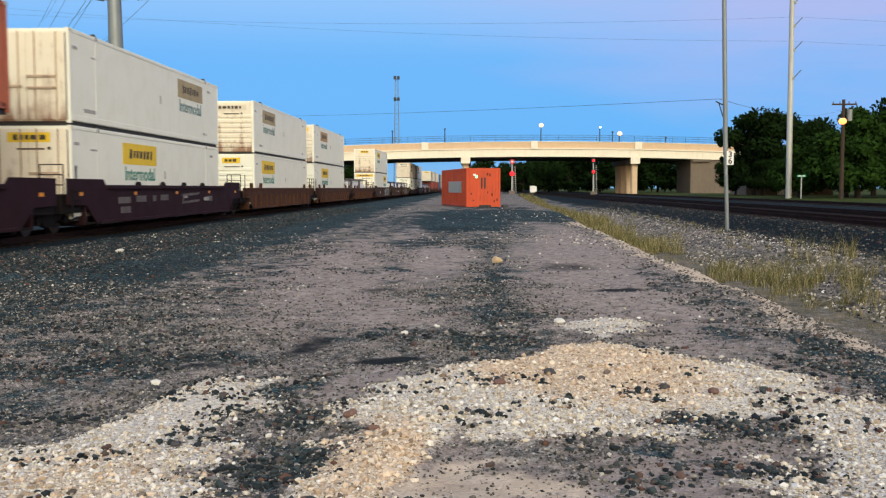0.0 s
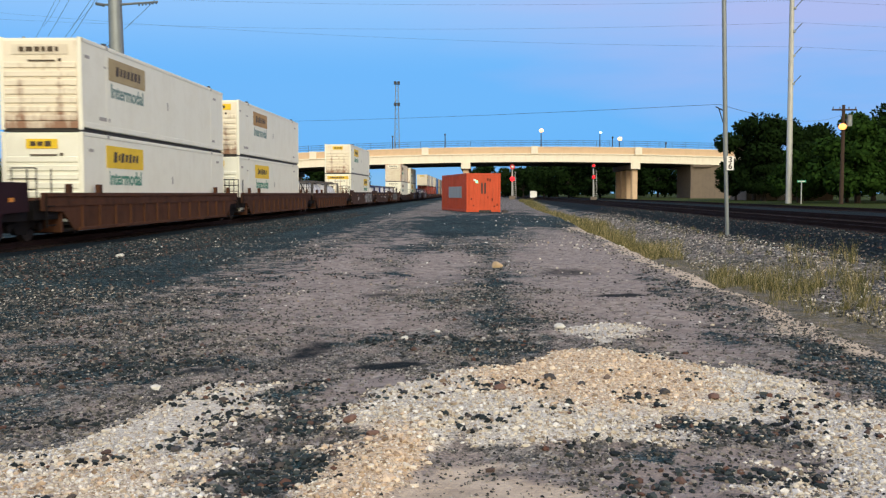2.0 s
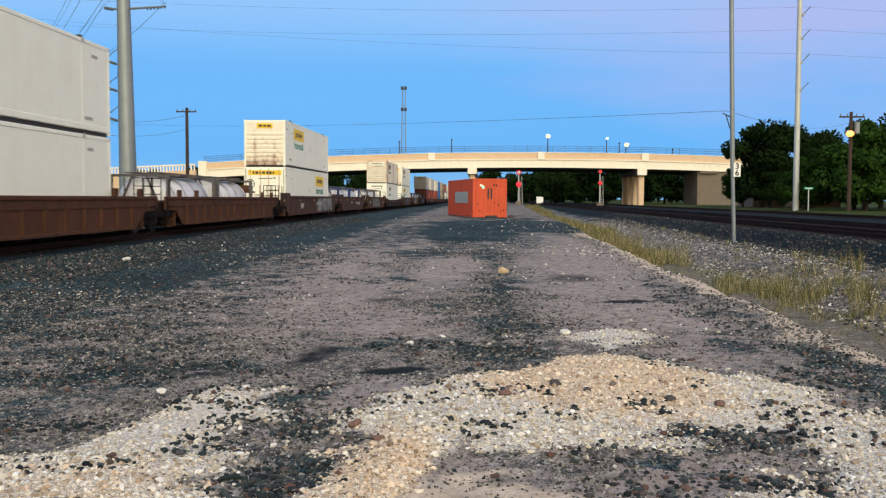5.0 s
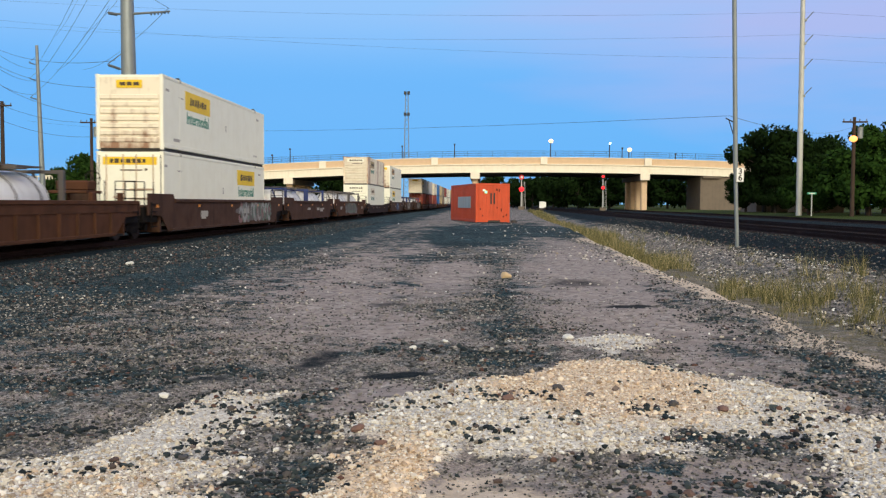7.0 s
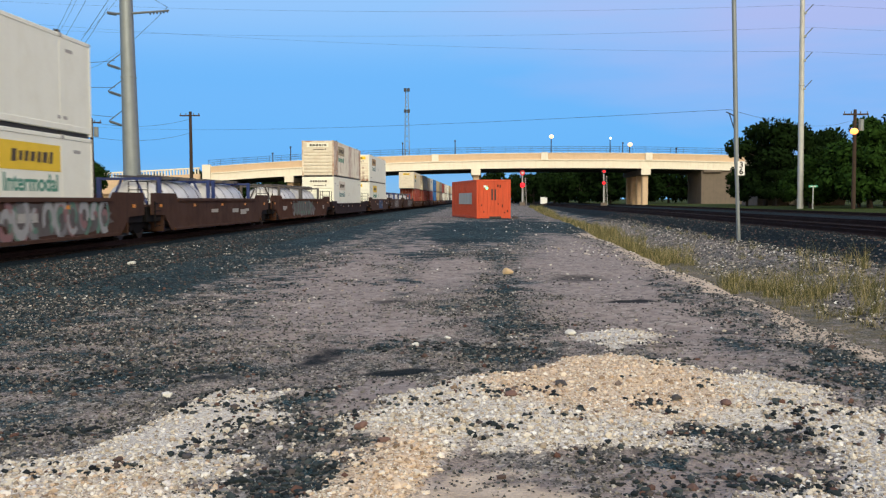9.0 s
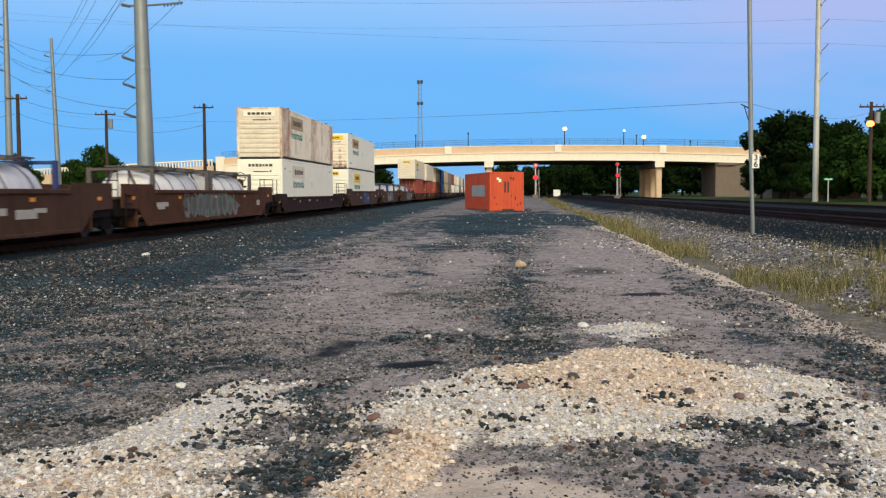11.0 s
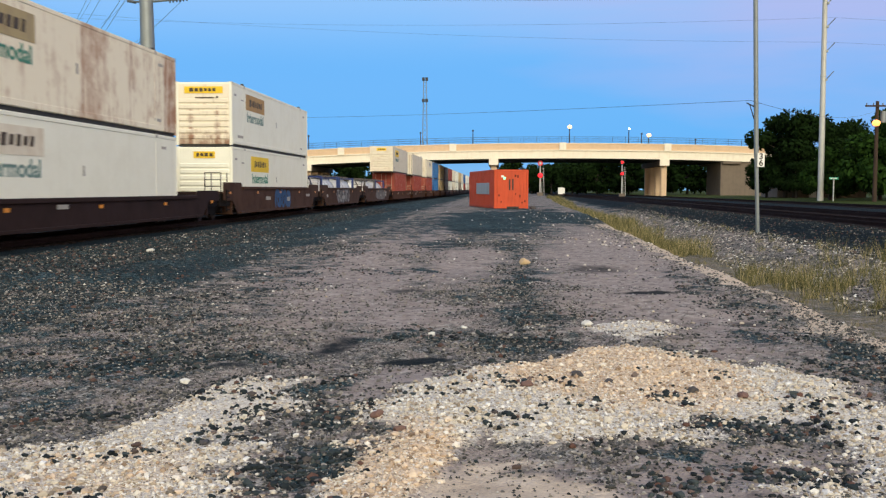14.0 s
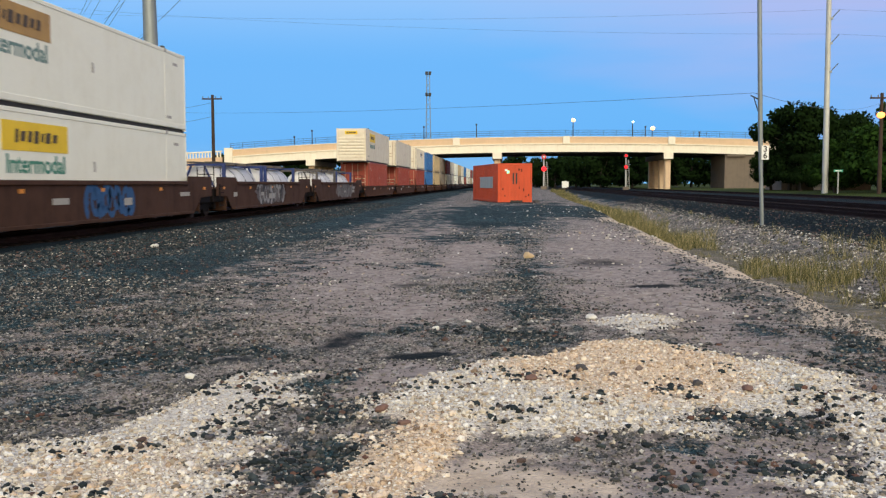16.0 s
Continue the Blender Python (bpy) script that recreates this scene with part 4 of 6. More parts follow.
    post = Geo().box(0, 0, 0.65, 0.06, 0.06, 1.3).mesh("fence_post", DARKMETAL)
    x = X0 + 1
    while x < X1:
        o = part("fence_post", post, DARKMETAL, b)
        o.location = (x, BY0 + 0.28, crest(x))
        x += 2.4
    mesh_wire = Geo()
    x = X0 + 1
    while x < X1:
        mesh_wire.box(x, BY0 + 0.28, crest(x) + 0.62, 0.018, 0.018, 1.2)
        x += 0.3
    tagged(part("fence_wires", mesh_wire, DARKMETAL, b), kind="stuff")
    # road lamps and masts on the deck
    return b


build_bridge()


def bridge_lamp(x, top, lit, label):
    z = crest(x) - 1.6
    t = thing("street_lamp", label, "street lamp", "lamps on the bridge", m=pose(x, BY0 + 0.95, z))
    part("pole", Geo().tube((0, 0, 0), (0, 0, top - z - 0.25), 0.13, 0.08), DARKMETAL, t)
    part("bracket", Geo().box(0, -0.25, top - z - 0.25, 0.10, 0.7, 0.08), DARKMETAL, t)
    if lit is not None:
        part("lantern", Geo().ball((0, -0.6, top - z), 0.44 if lit is not COLDLAMP else 0.24, sz=0.85), lit, t, "glowing lantern" if lit is not COLDLAMP else "pale unlit lantern with an added glow", smooth=True)
    else:
        part("lantern", Geo().box(0, -0.1, top - z - 0.1, 0.3, 0.35, 0.3), DARKMETAL, t)


bridge_lamp(12.8, 13.5, WARMLAMP, "dark lamp post with a glowing warm lamp on the bridge")
bridge_lamp(27.7, 11.9, WARMLAMP, "short lamp post with a glowing warm lamp on the bridge")
bridge_lamp(24.0, 13.1, COLDLAMP, "lamp post with a pale unlit lamp on the bridge")
for x, z in ((-5.6, 12.9), (-15.7, 12.5), (36.5, 11.2), (26.4, 12.3), (-41.0, 10.7), (-37.5, 11.9)):
    bridge_lamp(x, z, None, "dark unlit mast on the bridge")


# ---- the freight train ----
TRACK_X = -13.4
MOVERS = []          # (thing, place along the train)


def text_mesh(words, size, material):
    cu = bpy.data.curves.new("words", "FONT")
    cu.body, cu.size, cu.extrude, cu.align_x, cu.align_y = words, size, 0.004, "CENTER", "CENTER"
    cu.offset = 0.022 * size
    ob = bpy.data.objects.new("words", cu)
    scene.collection.objects.link(ob)
    me = bpy.data.meshes.new_from_object(ob.evaluated_get(bpy.context.evaluated_depsgraph_get()))
    bpy.data.objects.remove(ob)
    me.materials.clear()
    me.materials.append(material)
    return me


ON_SIDE = pose(0, 0, 0, 90, 0, 90)     # lettering that faces +x and reads along +y


def mark_bars(seed, w, h):
    """Dark slanted bars in place of a trade mark, one Geo each, in (y, z) round 0."""
    r = random.Random(seed)
    out = []
    y = -w / 2
    while y < w / 2 - 0.12:
        b = r.uniform(0.16, 0.34)
        hh = h * r.uniform(0.6, 1.0)
        out.append(Geo().slab_x([(y, -hh / 2), (y + b * 0.75, -hh / 2), (y + b * 0.75 + 0.06, hh / 2), (y + 0.06, hh / 2)], 0, 0.012))
        y += b + 0.07
    return out


def bars_x(seed, w, h):
    """The same on an end wall, in (x, z), facing -y."""
    r = random.Random(seed)
    out = []
    x = -w / 2
    while x < w / 2 - 0.1:
        b = r.uniform(0.10, 0.22)
        out.append(Geo().box(x + b / 2, -0.006, 0, b, 0.012, h * r.uniform(0.75, 1.0)))
        x += b + 0.06
    return out


def folded(x, depth, y0, y1, z0, z1, pitch=0.28):
    """A corrugated steel sheet in the (y, z) plane, folded out by depth."""
    g = Geo()
    n = int((y1 - y0) / pitch)
    st = (y1 - y0) / n
    line = []
    for i in range(n):
        y = y0 + i * st
        line += [(x, y), (x, y + 0.3 * st), (x + depth, y + 0.45 * st), (x + depth, y + 0.85 * st)]
    line.append((x, y1))
    for i, (p, q) in enumerate(line):
        g.v += [(p, q, z0), (p, q, z1)]
        if i:
            g.f.append((2 * i - 2, 2 * i, 2 * i + 1, 2 * i - 1))
    return g


def build_container(at, z, length, paint, label, end="ribs", badge=None, word=None, badge_at=0.18, cap=None, cap_wide=0.8, low=False, stain=None, seed=0, group="stacked containers"):
    """A box container on the train: at its middle along the train, z its floor above the rail."""
    W, H = 2.591, 2.896
    hl, hw = length / 2, W / 2
    long = length > 15
    t = thing("shipping_container", label, "container", group)
    MOVERS.append((t, at, z))
    dp = paint
    part("body", cached(("body", length, dp.name), lambda: Geo().box(0, 0, (H + 0.11) / 2, W - (0.03 if long else 0.07), length - 0.10, H - 0.15).mesh("body", dp, bevel=0.012)), dp, t)
    for s in (-1, 1):
        part("top_rail", cached(("trail", length, s, dp.name), lambda: Geo().box(s * (hw - 0.04), 0, H - 0.06, 0.08, length, 0.12).mesh("top_rail", dp, bevel=0.012)), dp, t)
        part("bottom_rail", cached(("brail", length, s, dp.name), lambda: Geo().box(s * (hw - 0.045), 0, 0.23, 0.09, length - 0.3, 0.18).mesh("bottom_rail", dp, bevel=0.012)), dp, t)
        for e in (-1, 1):
            part("corner_post", cached(("post", length, s, e, dp.name), lambda: Geo().box(s * (hw - 0.07), e * (hl - 0.07), H / 2 + 0.03, 0.14, 0.14, H - 0.06, 0.03).mesh("corner_post", dp)), dp, t)
            ce = 6.05 if long else hl - 0.09
            part("corner_casting", cached(("castt", ce, s, e), lambda: Geo().box(s * (hw - 0.085), e * ce, H - 0.045, 0.19, 0.18, 0.13).mesh("corner_casting", GREYINK, bevel=0.01)), SEAM, t)
            if long:
                part("lifting_post", cached(("lift", s, e, dp.name), lambda: Geo().box(s * (hw - 0.022), e * ce, H / 2 + 0.05, 0.03, 0.17, H - 0.3).mesh("lifting_post", dp, bevel=0.008)), dp, t)
                part("lock", cached(("lock", s, e), lambda: Geo().box(s * (hw - 0.1), e * ce, H + 0.05, 0.12, 0.13, 0.1).mesh("lock", SEAM)), SEAM, t)
    # underframe box, near-black: the shade between stacked containers put into its colour
    part("floor_shadow_gap", cached(("gap", length), lambda: Geo().box(0, 0, 0.067, W - 0.16, length - 0.16, 0.134).mesh("floor_shadow_gap", SEAM)), SEAM, t, "underframe coloured black for the shaded gap")
    if not long:
        for s in (-1, 1):
            part("corrugated_side", cached(("corr", length, s, dp.name), lambda: folded(s * (hw - 0.034), s * 0.034, -hl + 0.2, hl - 0.2, 0.2, H - 0.13).mesh("corrugated_side", dp)), dp, t)
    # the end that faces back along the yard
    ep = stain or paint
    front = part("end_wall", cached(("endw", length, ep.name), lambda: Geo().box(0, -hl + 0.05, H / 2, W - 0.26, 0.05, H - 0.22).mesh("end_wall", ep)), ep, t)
    if end == "ribs":
        n = 8 if cap is None else 7
        for i in range(n):
            q, z0 = -hl + 0.027, 0.42 + i * 0.27
            part("rib", cached(("rib", ep.name, i, length), lambda: Geo().slab_x([(q - 0.05, z0 - 0.07), (q - 0.05, z0 + 0.07), (q, z0 + 0.10), (q, z0 - 0.10)], -1.12, 1.12).mesh("rib", ep)), ep, front)
    else:
        for s in (-1, 1):
            part("door", cached(("door", s, length, ep.name), lambda: Geo().box(s * 0.6, -hl + 0.02, H / 2, 1.16, 0.045, H - 0.3).mesh("door", ep, bevel=0.01)), ep, front)
            for k in (0.25, 0.9):
                part("lock_rod", cached(("rod", s, k, length), lambda: Geo().tube((s * k, -hl - 0.025, 0.1), (s * k, -hl - 0.025, H - 0.12), 0.022, n=6).mesh("lock_rod", STAIN)), STAIN, front)
            part("gasket", cached(("gask", s, length), lambda: Geo().box(s * 1.19, -hl + 0.0, H / 2, 0.03, 0.03, H - 0.3).mesh("gasket", SEAM)), SEAM, front)
        for hx, hz, hlen in ((0.45, 1.1, 0.9), (0.45, 1.45, 0.9), (-0.4, 1.15, 0.5)):
            part("lock_handle", cached(("hand", hx, hz, length), lambda: Geo().box(hx, -hl - 0.03, hz, hlen, 0.03, 0.06).mesh("lock_handle", STAIN)), STAIN, front)
    if cap is not None:
        c = part("name_panel", Geo().box(0, -hl + 0.012, H - 0.37, cap_wide * 2.2, 0.03, 0.30), cap, t)
        for g in bars_x(seed + 5, cap_wide * 1.6, 0.17):
            part("bar", g, INK, c).location = (0, -hl - 0.005, H - 0.37)
    if seed % 3 != 1:
        part("marking", Geo().box(0.05, -hl + 0.0, H - 0.72, 0.85, 0.02, 0.05).box(0.62, -hl + 0.0, H - 0.70, 0.1, 0.02, 0.09), INK, front)
    # badge and word on the side that faces the yard
    if badge is not None:
        y = -hl + badge_at * length
        zz = 2.2
        bw, bh = 3.4, 0.74
        p = part("badge", cached(("badge", badge.name, bw), lambda: Geo().box(0, 0, 0, 0.012, bw, bh).mesh("badge", badge)), badge, t, "plain coloured panel with dark bars")
        p.location = (hw - 0.011, y, zz)
        for me in cached(("bars", seed % 3), lambda: [g.mesh("bar", INK) for g in mark_bars(seed % 3, 2.3, 0.36)]):
            part("bar", me, INK, p).location = (0.006, 0.05, 0)
        if word is not None:
            o = part("lettering", cached(("word", word.name), lambda: text_mesh("Intermodal", 0.66, word)), word, t, "lettering")
            o.matrix_basis = pose(hw - 0.013, y, zz - 0.72) @ ON_SIDE @ Matrix.Diagonal((1.05, 1, 1, 1))
    r = random.Random(seed)
    for dy, dz, w, h in ((-0.40, 0.50, 0.9, 0.12), (0.38, 0.50, 0.6, 0.10), (-0.47, 2.35, 0.35, 0.10), (0.42, 2.45, 0.45, 0.10), (0.02, 1.5, 0.12, 0.3), (-0.38, 2.2, 0.5, 0.06)):
        o = part("marking", cached(("mark", w, h), lambda: Geo().box(0, 0, 0, 0.01, w, h).mesh("marking", GREYINK)), GREYINK, t)
        o.location = (hw - 0.013 if long else hw + 0.003, dy * length + r.uniform(-0.3, 0.3), dz)
    return t


def build_truck(parent, y):
    tr = part("truck", Geo().box(0, y, 0.55, 2.0, 0.45, 0.35).box(0, y, 0.78, 0.6, 0.6, 0.2), IRON, parent, "black iron truck", bevel=0.02)
    for s in (-1, 1):
        x = s * 1.02
        part("side_frame", cached(("sframe", s, y), lambda: Geo().slab_x([(y - 1.15, 0.36), (y - 0.95, 0.30), (y - 0.5, 0.42), (y - 0.3, 0.22), (y + 0.3, 0.22), (y + 0.5, 0.42), (y + 0.95, 0.30), (y + 1.15, 0.36), (y + 1.1, 0.58), (y + 0.45, 0.80), (y - 0.45, 0.80), (y - 1.1, 0.58)], x - 0.08, x + 0.08).mesh("side_frame", IRON, bevel=0.015)), IRON, tr)
        for e in (-0.89, 0.89):
            part("wheel", cached(("wheel", s, e, y), lambda: Geo().tube((s * 0.69, y + e, 0.42), (s * 0.82, y + e, 0.42), 0.42, n=20).tube((s * 0.66, y + e, 0.42), (s * 0.70, y + e, 0.42), 0.45, n=20).mesh("wheel", STEEL, smooth=True)), STEEL, tr)
            part("axle_box", cached(("abox", s, e, y), lambda: Geo().tube((s * 1.0, y + e, 0.42), (s * 1.20, y + e, 0.42), 0.13, n=10).mesh("axle_box", IRON)), IRON, tr)


def build_well_car(y0, y1, paint, kind, label, seed, tags=()):
    """One well unit between two couplings, y0 nearest. kind: 'ribs' posts on the side; 'plate' flush side with raised ends; 'low' slanted ends."""
    L, mid = y1 - y0, (y0 + y1) / 2
    h = L / 2
    t = thing("well_car", label, "rail car", "well cars of the train")
    MOVERS.append((t, mid, 0.0))
    wy = h - 1.75                      # where the well begins
    top = {"ribs": 1.36, "plate": 1.46, "low": 1.15, "sunk": 1.10}[kind]
    if kind == "sunk":
        kind = "plate"
    for s in (-1, 1):
        x = s * 1.46
        if kind == "plate":
            ring = [(-h + 0.35, 0.86), (-h + 1.7, 0.82), (-h + 2.5, 0.24), (h - 2.5, 0.24), (h - 1.7, 0.82), (h - 0.35, 0.86), (h - 0.35, top + 0.18), (wy - 1.3, top + 0.18), (wy - 1.5, top), (-wy + 1.5, top), (-wy + 1.3, top + 0.18), (-h + 0.35, top + 0.18)]
        elif kind == "ribs":
            ring = [(-h + 0.4, 0.86), (-h + 1.7, 0.82), (-h + 2.5, 0.26), (h - 2.5, 0.26), (h - 1.7, 0.82), (h - 0.4, 0.86), (h - 0.4, top), (-h + 0.4, top)]
        else:
            ring = [(-h + 0.9, 0.85), (-wy + 0.6, 0.24), (wy - 0.6, 0.24), (h - 0.9, 0.85), (h - 0.7, top), (-h + 0.7, top)]
        sd = part("side_sill", Geo().slab_x(ring, x - 0.02, x + 0.02), paint, t, bevel=0.006)
        part("top_chord", Geo().box(s * 1.47, 0, top - 0.05 if kind != "plate" else top - 0.07, 0.15, 2 * (wy - 1.5) if kind == "plate" else 2 * h - 1.3, 0.12), paint, sd, bevel=0.012)
        part("bottom_chord", Geo().box(s * 1.47, 0, 0.28, 0.16, 2 * h - 5.5, 0.10), paint, sd, bevel=0.012)
        if kind == "ribs":
            part("upper_band", Geo().box(s * 1.485, 0, top - 0.24, 0.05, 2 * h - 1.4, 0.26), paint, sd)
            rib = cached(("carrib", paint.name), lambda: Geo().box(0, 0, 0, 0.10, 0.11, 0.68).mesh("rib", paint, bevel=0.012))
            n = 13
            for i in range(n):
                o = part("rib", rib, paint, sd)
                o.location = (s * 1.50, -h + 3.0 + (2 * h - 6.0) * i / (n - 1), 0.65)
            for e in (-1, 1):
                for d in (0.4, 2.6):
                    part("stake", Geo().box(s * 1.47, e * (wy - d), top + 0.12, 0.13, 0.28, 0.3), paint, sd, bevel=0.02)
        elif s > 0:
            r = random.Random(seed)
            for i in range(5):
                part("reflector", Geo().box(1.486, -h + 1.3 + i * (L - 2.6) / 4, top - 0.28, 0.012, 0.26, 0.11), REFLECT, sd)
            for i in range(r.randint(2, 4)):
                y = r.uniform(-h + 2.5, h - 2.5)
                part("stencil", Geo().box(1.484, y, r.uniform(0.7, 1.1), 0.010, r.uniform(0.5, 1.2), r.uniform(0.12, 0.28)), GREYINK, sd)
    # ends: sloped bulkheads, decks over the trucks, handrails
    for e in (-1, 1):
        # black block added behind the truck opening, in place of the shade there
        part("inner_plate", cached(("inner", h, e), lambda: Geo().box(0, e * (h - 1.5), 0.86, 2.7, 2.6, 0.5).mesh("inner_plate", IRON)), IRON, t, "added black block that darkens the truck opening")
        g = Geo().box(0, e * (h - 1.0), 1.14, 2.5, 1.5, 0.08).box(0, e * (h - 0.45), 0.80, 0.9, 0.9, 0.4)
        part("end_deck", g, paint, t, bevel=0.02)
        part("bulkhead", Geo().box(0, e * wy, 0.72, 2.86, 0.10, 1.0), paint, t)
        part("walkway", Geo().box(0.95, e * (h - 0.85), 1.12, 0.8, 1.3, 0.05), IRON, t)
        if e < 0 or kind == "ribs":
            post = cached("rail_post", lambda: Geo().tube((0, 0, 0), (0, 0, 0.95), 0.022, n=6).mesh("rail_post", IRON))
            for x in (0.62, 1.32):
                for dy in (0.45, 1.35):
                    part("rail_post", post, IRON, t).location = (x, e * (h - dy), 1.1)
            bar = cached("rail_bar", lambda: Geo().tube((0, 0, 0), (0.7, 0, 0), 0.018, n=6).mesh("rail_bar", IRON))
            for zz in (1.45, 1.75, 2.05):
                part("rail_bar", bar, IRON, t).location = (0.62, e * (h - 0.45), zz)
            rung = cached("rung", lambda: Geo().box(0, 0, 0, 0.05, 0.5, 0.035).mesh("rung", IRON))
            lad = part("ladder", cached(("ladder", e, h), lambda: Geo().box(1.5, e * (h - 0.64), 0.86, 0.04, 0.04, 0.95).mesh("ladder", IRON)), IRON, t)
            for i in range(4):
                part("rung", rung, IRON, lad).location = (1.5, e * (h - 0.9), 0.45 + 0.27 * i)
    fl = part("well_floor", Geo().box(0, 0, 0.26, 2.84, 2 * wy, 0.06), IRON, t)
    for i in range(5):
        part("cross_beam", Geo().box(0, -wy + 1 + i * (2 * wy - 2) / 4, 0.20, 2.8, 0.25, 0.10), IRON, fl)
    part("brake_pipe", Geo().tube((1.2, -h + 0.2, 0.62), (1.2, h - 0.2, 0.62), 0.03, n=6), IRON, t)
    build_truck(t, -h)
    if kind == "plate" and seed in (0, 1):
        for y in (-4.2, -1.6, 1.0, 3.6):
            part("guide_pin", Geo().tube((1.40, y, top - 0.02), (1.52, y, top - 0.02), 0.15, n=12), IRON, t)
        for y, w, z in ((-5.6, 1.1, 0.95), (-4.0, 1.0, 0.98), (-2.6, 0.35, 0.98), (-1.5, 0.9, 1.0), (-5.5, 0.9, 0.62), (4.6, 0.8, 0.9)):
            part("stencil", Geo().box(1.484, y, z, 0.010, w, 0.22), STENCIL, t)
        g = Geo()
        for z in (0.72, 1.02):
            g.slab_x([(0.6, z), (2.9, z + 0.06), (3.1, z + 0.16), (0.75, z + 0.10)], 1.478, 1.489)
        g.slab_x([(0.6, 0.72), (0.75, 0.72), (1.0, 1.12), (0.85, 1.12)], 1.478, 1.489)
        part("emblem", g, STENCIL, t, "faded pale wedge emblem")
    if seed in (4, 7, 11):
        st = part("brake_stand", Geo().box(-0.55, h - 0.95, 1.66, 1.3, 1.3, 0.10), paint, t, bevel=0.02)
        part("brake_box", Geo().box(-0.55, h - 0.9, 1.88, 1.1, 0.8, 0.34), paint, st, bevel=0.05)
        rim = [(-0.2 + 0.26 * math.cos(0.449 * k), h - 0.37, 2.15 + 0.26 * math.sin(0.449 * k)) for k in range(14)]
        g = Geo()
        for k in range(14):
            g.tube(rim[k], rim[(k + 1) % 14], 0.022, n=5)
        for k in (0, 5, 9):
            g.tube((-0.2, h - 0.37, 2.15), rim[k], 0.016, n=5)
        part("brake_wheel", g, IRON, st)
        part("stand_post", Geo().box(-0.1, h - 0.5, 1.40, 0.12, 0.12, 0.5).box(-1.0, h - 0.5, 1.40, 0.12, 0.12, 0.5), paint, st)
    for args in tags:
        build_scrawl(t, *args)
    return t


def build_scrawl(parent, y, z, w, hgt, colours, seed):
    """Spray-painted scrawl: loose looped strokes of several colours, no readable signs."""
    r = random.Random(seed)
    fill = [(y + w * 0.55 * math.cos(6.283 * k / 22) * r.uniform(0.8, 1.1), max(0.36, min(1.34, z + hgt * 0.55 * math.sin(6.283 * k / 22) * r.uniform(0.75, 1.2)))) for k in range(22)]
    if len(colours) > 1 and colours[0] is not PAINTB:
        part("graffiti_fill", Geo().slab_x(fill, 1.478, 1.4845), PAINTF, parent, "sprayed patch")
    for c, mat in enumerate(colours):
        n = 9
        for i in range(n):
            cy, cz = y - w / 2 + w * (i + 0.5) / n, z + r.uniform(-0.12, 0.12)
            a0, sweep, rr = r.uniform(0, 6.28), r.uniform(2.0, 4.8), hgt * r.uniform(0.25, 0.5)
            th = r.uniform(0.05, 0.15)
            m = 10
            v, f = [], []
            for k in range(m + 1):
                a = a0 + sweep * k / m
                for q in (rr - th, rr + th):
                    v.append((1.486 + 0.002 * c, cy + q * 0.75 * math.cos(a), max(0.34, min(1.36, cz + q * math.sin(a)))))
                if k:
                    f.append((2 * k - 2, 2 * k - 1, 2 * k + 1, 2 * k))
            part("graffiti_stroke", Geo().add(v, f), mat, parent, "sprayed stroke")


def build_tank(at, length, frame_mat, label, seed):
    """A tank container: a domed vessel with straps in a steel frame."""
    t = thing("tank_container", label, "tank container", "tank containers")
    MOVERS.append((t, at, 0.17))
    H, R, hl = 1.92, 0.95, length / 2
    n, prof = 20, []
    for y, r in ((-hl + 0.22, 0.0), (-hl + 0.26, 0.45), (-hl + 0.40, 0.80), (-hl + 0.62, R), (hl - 0.62, R), (hl - 0.40, 0.80), (hl - 0.26, 0.45), (hl - 0.22, 0.0)):
        prof.append((y, r))
    g = Geo()
    for y, r in prof:
        g.v += [(1.12 * r * math.cos(6.28319 * i / n), y, 1.06 + r * math.sin(6.28319 * i / n)) for i in range(n)]
    for j in range(len(prof) - 1):
        g.f += [(j * n + i, j * n + (i + 1) % n, (j + 1) * n + (i + 1) % n, (j + 1) * n + i) for i in range(n)]
    ves = part("vessel", g, TANK, t, "white painted vessel", smooth=True)
    for k in range(4):
        y = -hl + 1.1 + k * (length - 2.2) / 3
        g = Geo()
        g.v = [(1.12 * q * math.cos(6.28319 * i / n), y + d, 1.06 + q * math.sin(6.28319 * i / n)) for d in (-0.05, 0.05) for q in (R + 0.012,) for i in range(n)]
        g.f = [(i, (i + 1) % n, n + (i + 1) % n, n + i) for i in range(n)]
        part("strap", g, GREYF, ves)
    part("manway", Geo().tube((0, 0, 2.0), (0, 0, 2.18), 0.3, n=12), GREYF, ves)
    part("top_walkway", Geo().box(0.45, 0, 2.14, 0.45, length - 0.6, 0.05).box(-0.45, 0, 2.14, 0.45, length - 0.6, 0.05), GREYF, t)
    part("roof_bracket", Geo().box(0.5, -1.0, 2.08, 1.1, 0.6, 0.1).box(0.5, 1.0, 2.08, 1.1, 0.6, 0.1), GREYF, t)
    for sx in (-1, 1):
        for sy in (-1, 1):
            part("corner_post", Geo().box(sx * 1.15, sy * (hl - 0.08), H / 2 + 0.08, 0.15, 0.15, H + 0.16), frame_mat, t, bevel=0.01)
        part("side_rail", Geo().box(sx * 1.15, 0, 0.1, 0.12, length - 0.3, 0.16), frame_mat, t)
    for sy in (-1, 1):
        part("end_beam", Geo().box(0, sy * (hl - 0.08), H + 0.10, 2.3, 0.10, 0.10), frame_mat, t)
        g = Geo()
        for s in (-1, 1):
            g.tube((s * 1.1, sy * (hl - 0.08), 0.15), (s * 0.25, sy * (hl - 0.08), H + 0.15), 0.05, n=6)
        part("end_brace", g, frame_mat, t)
    return t


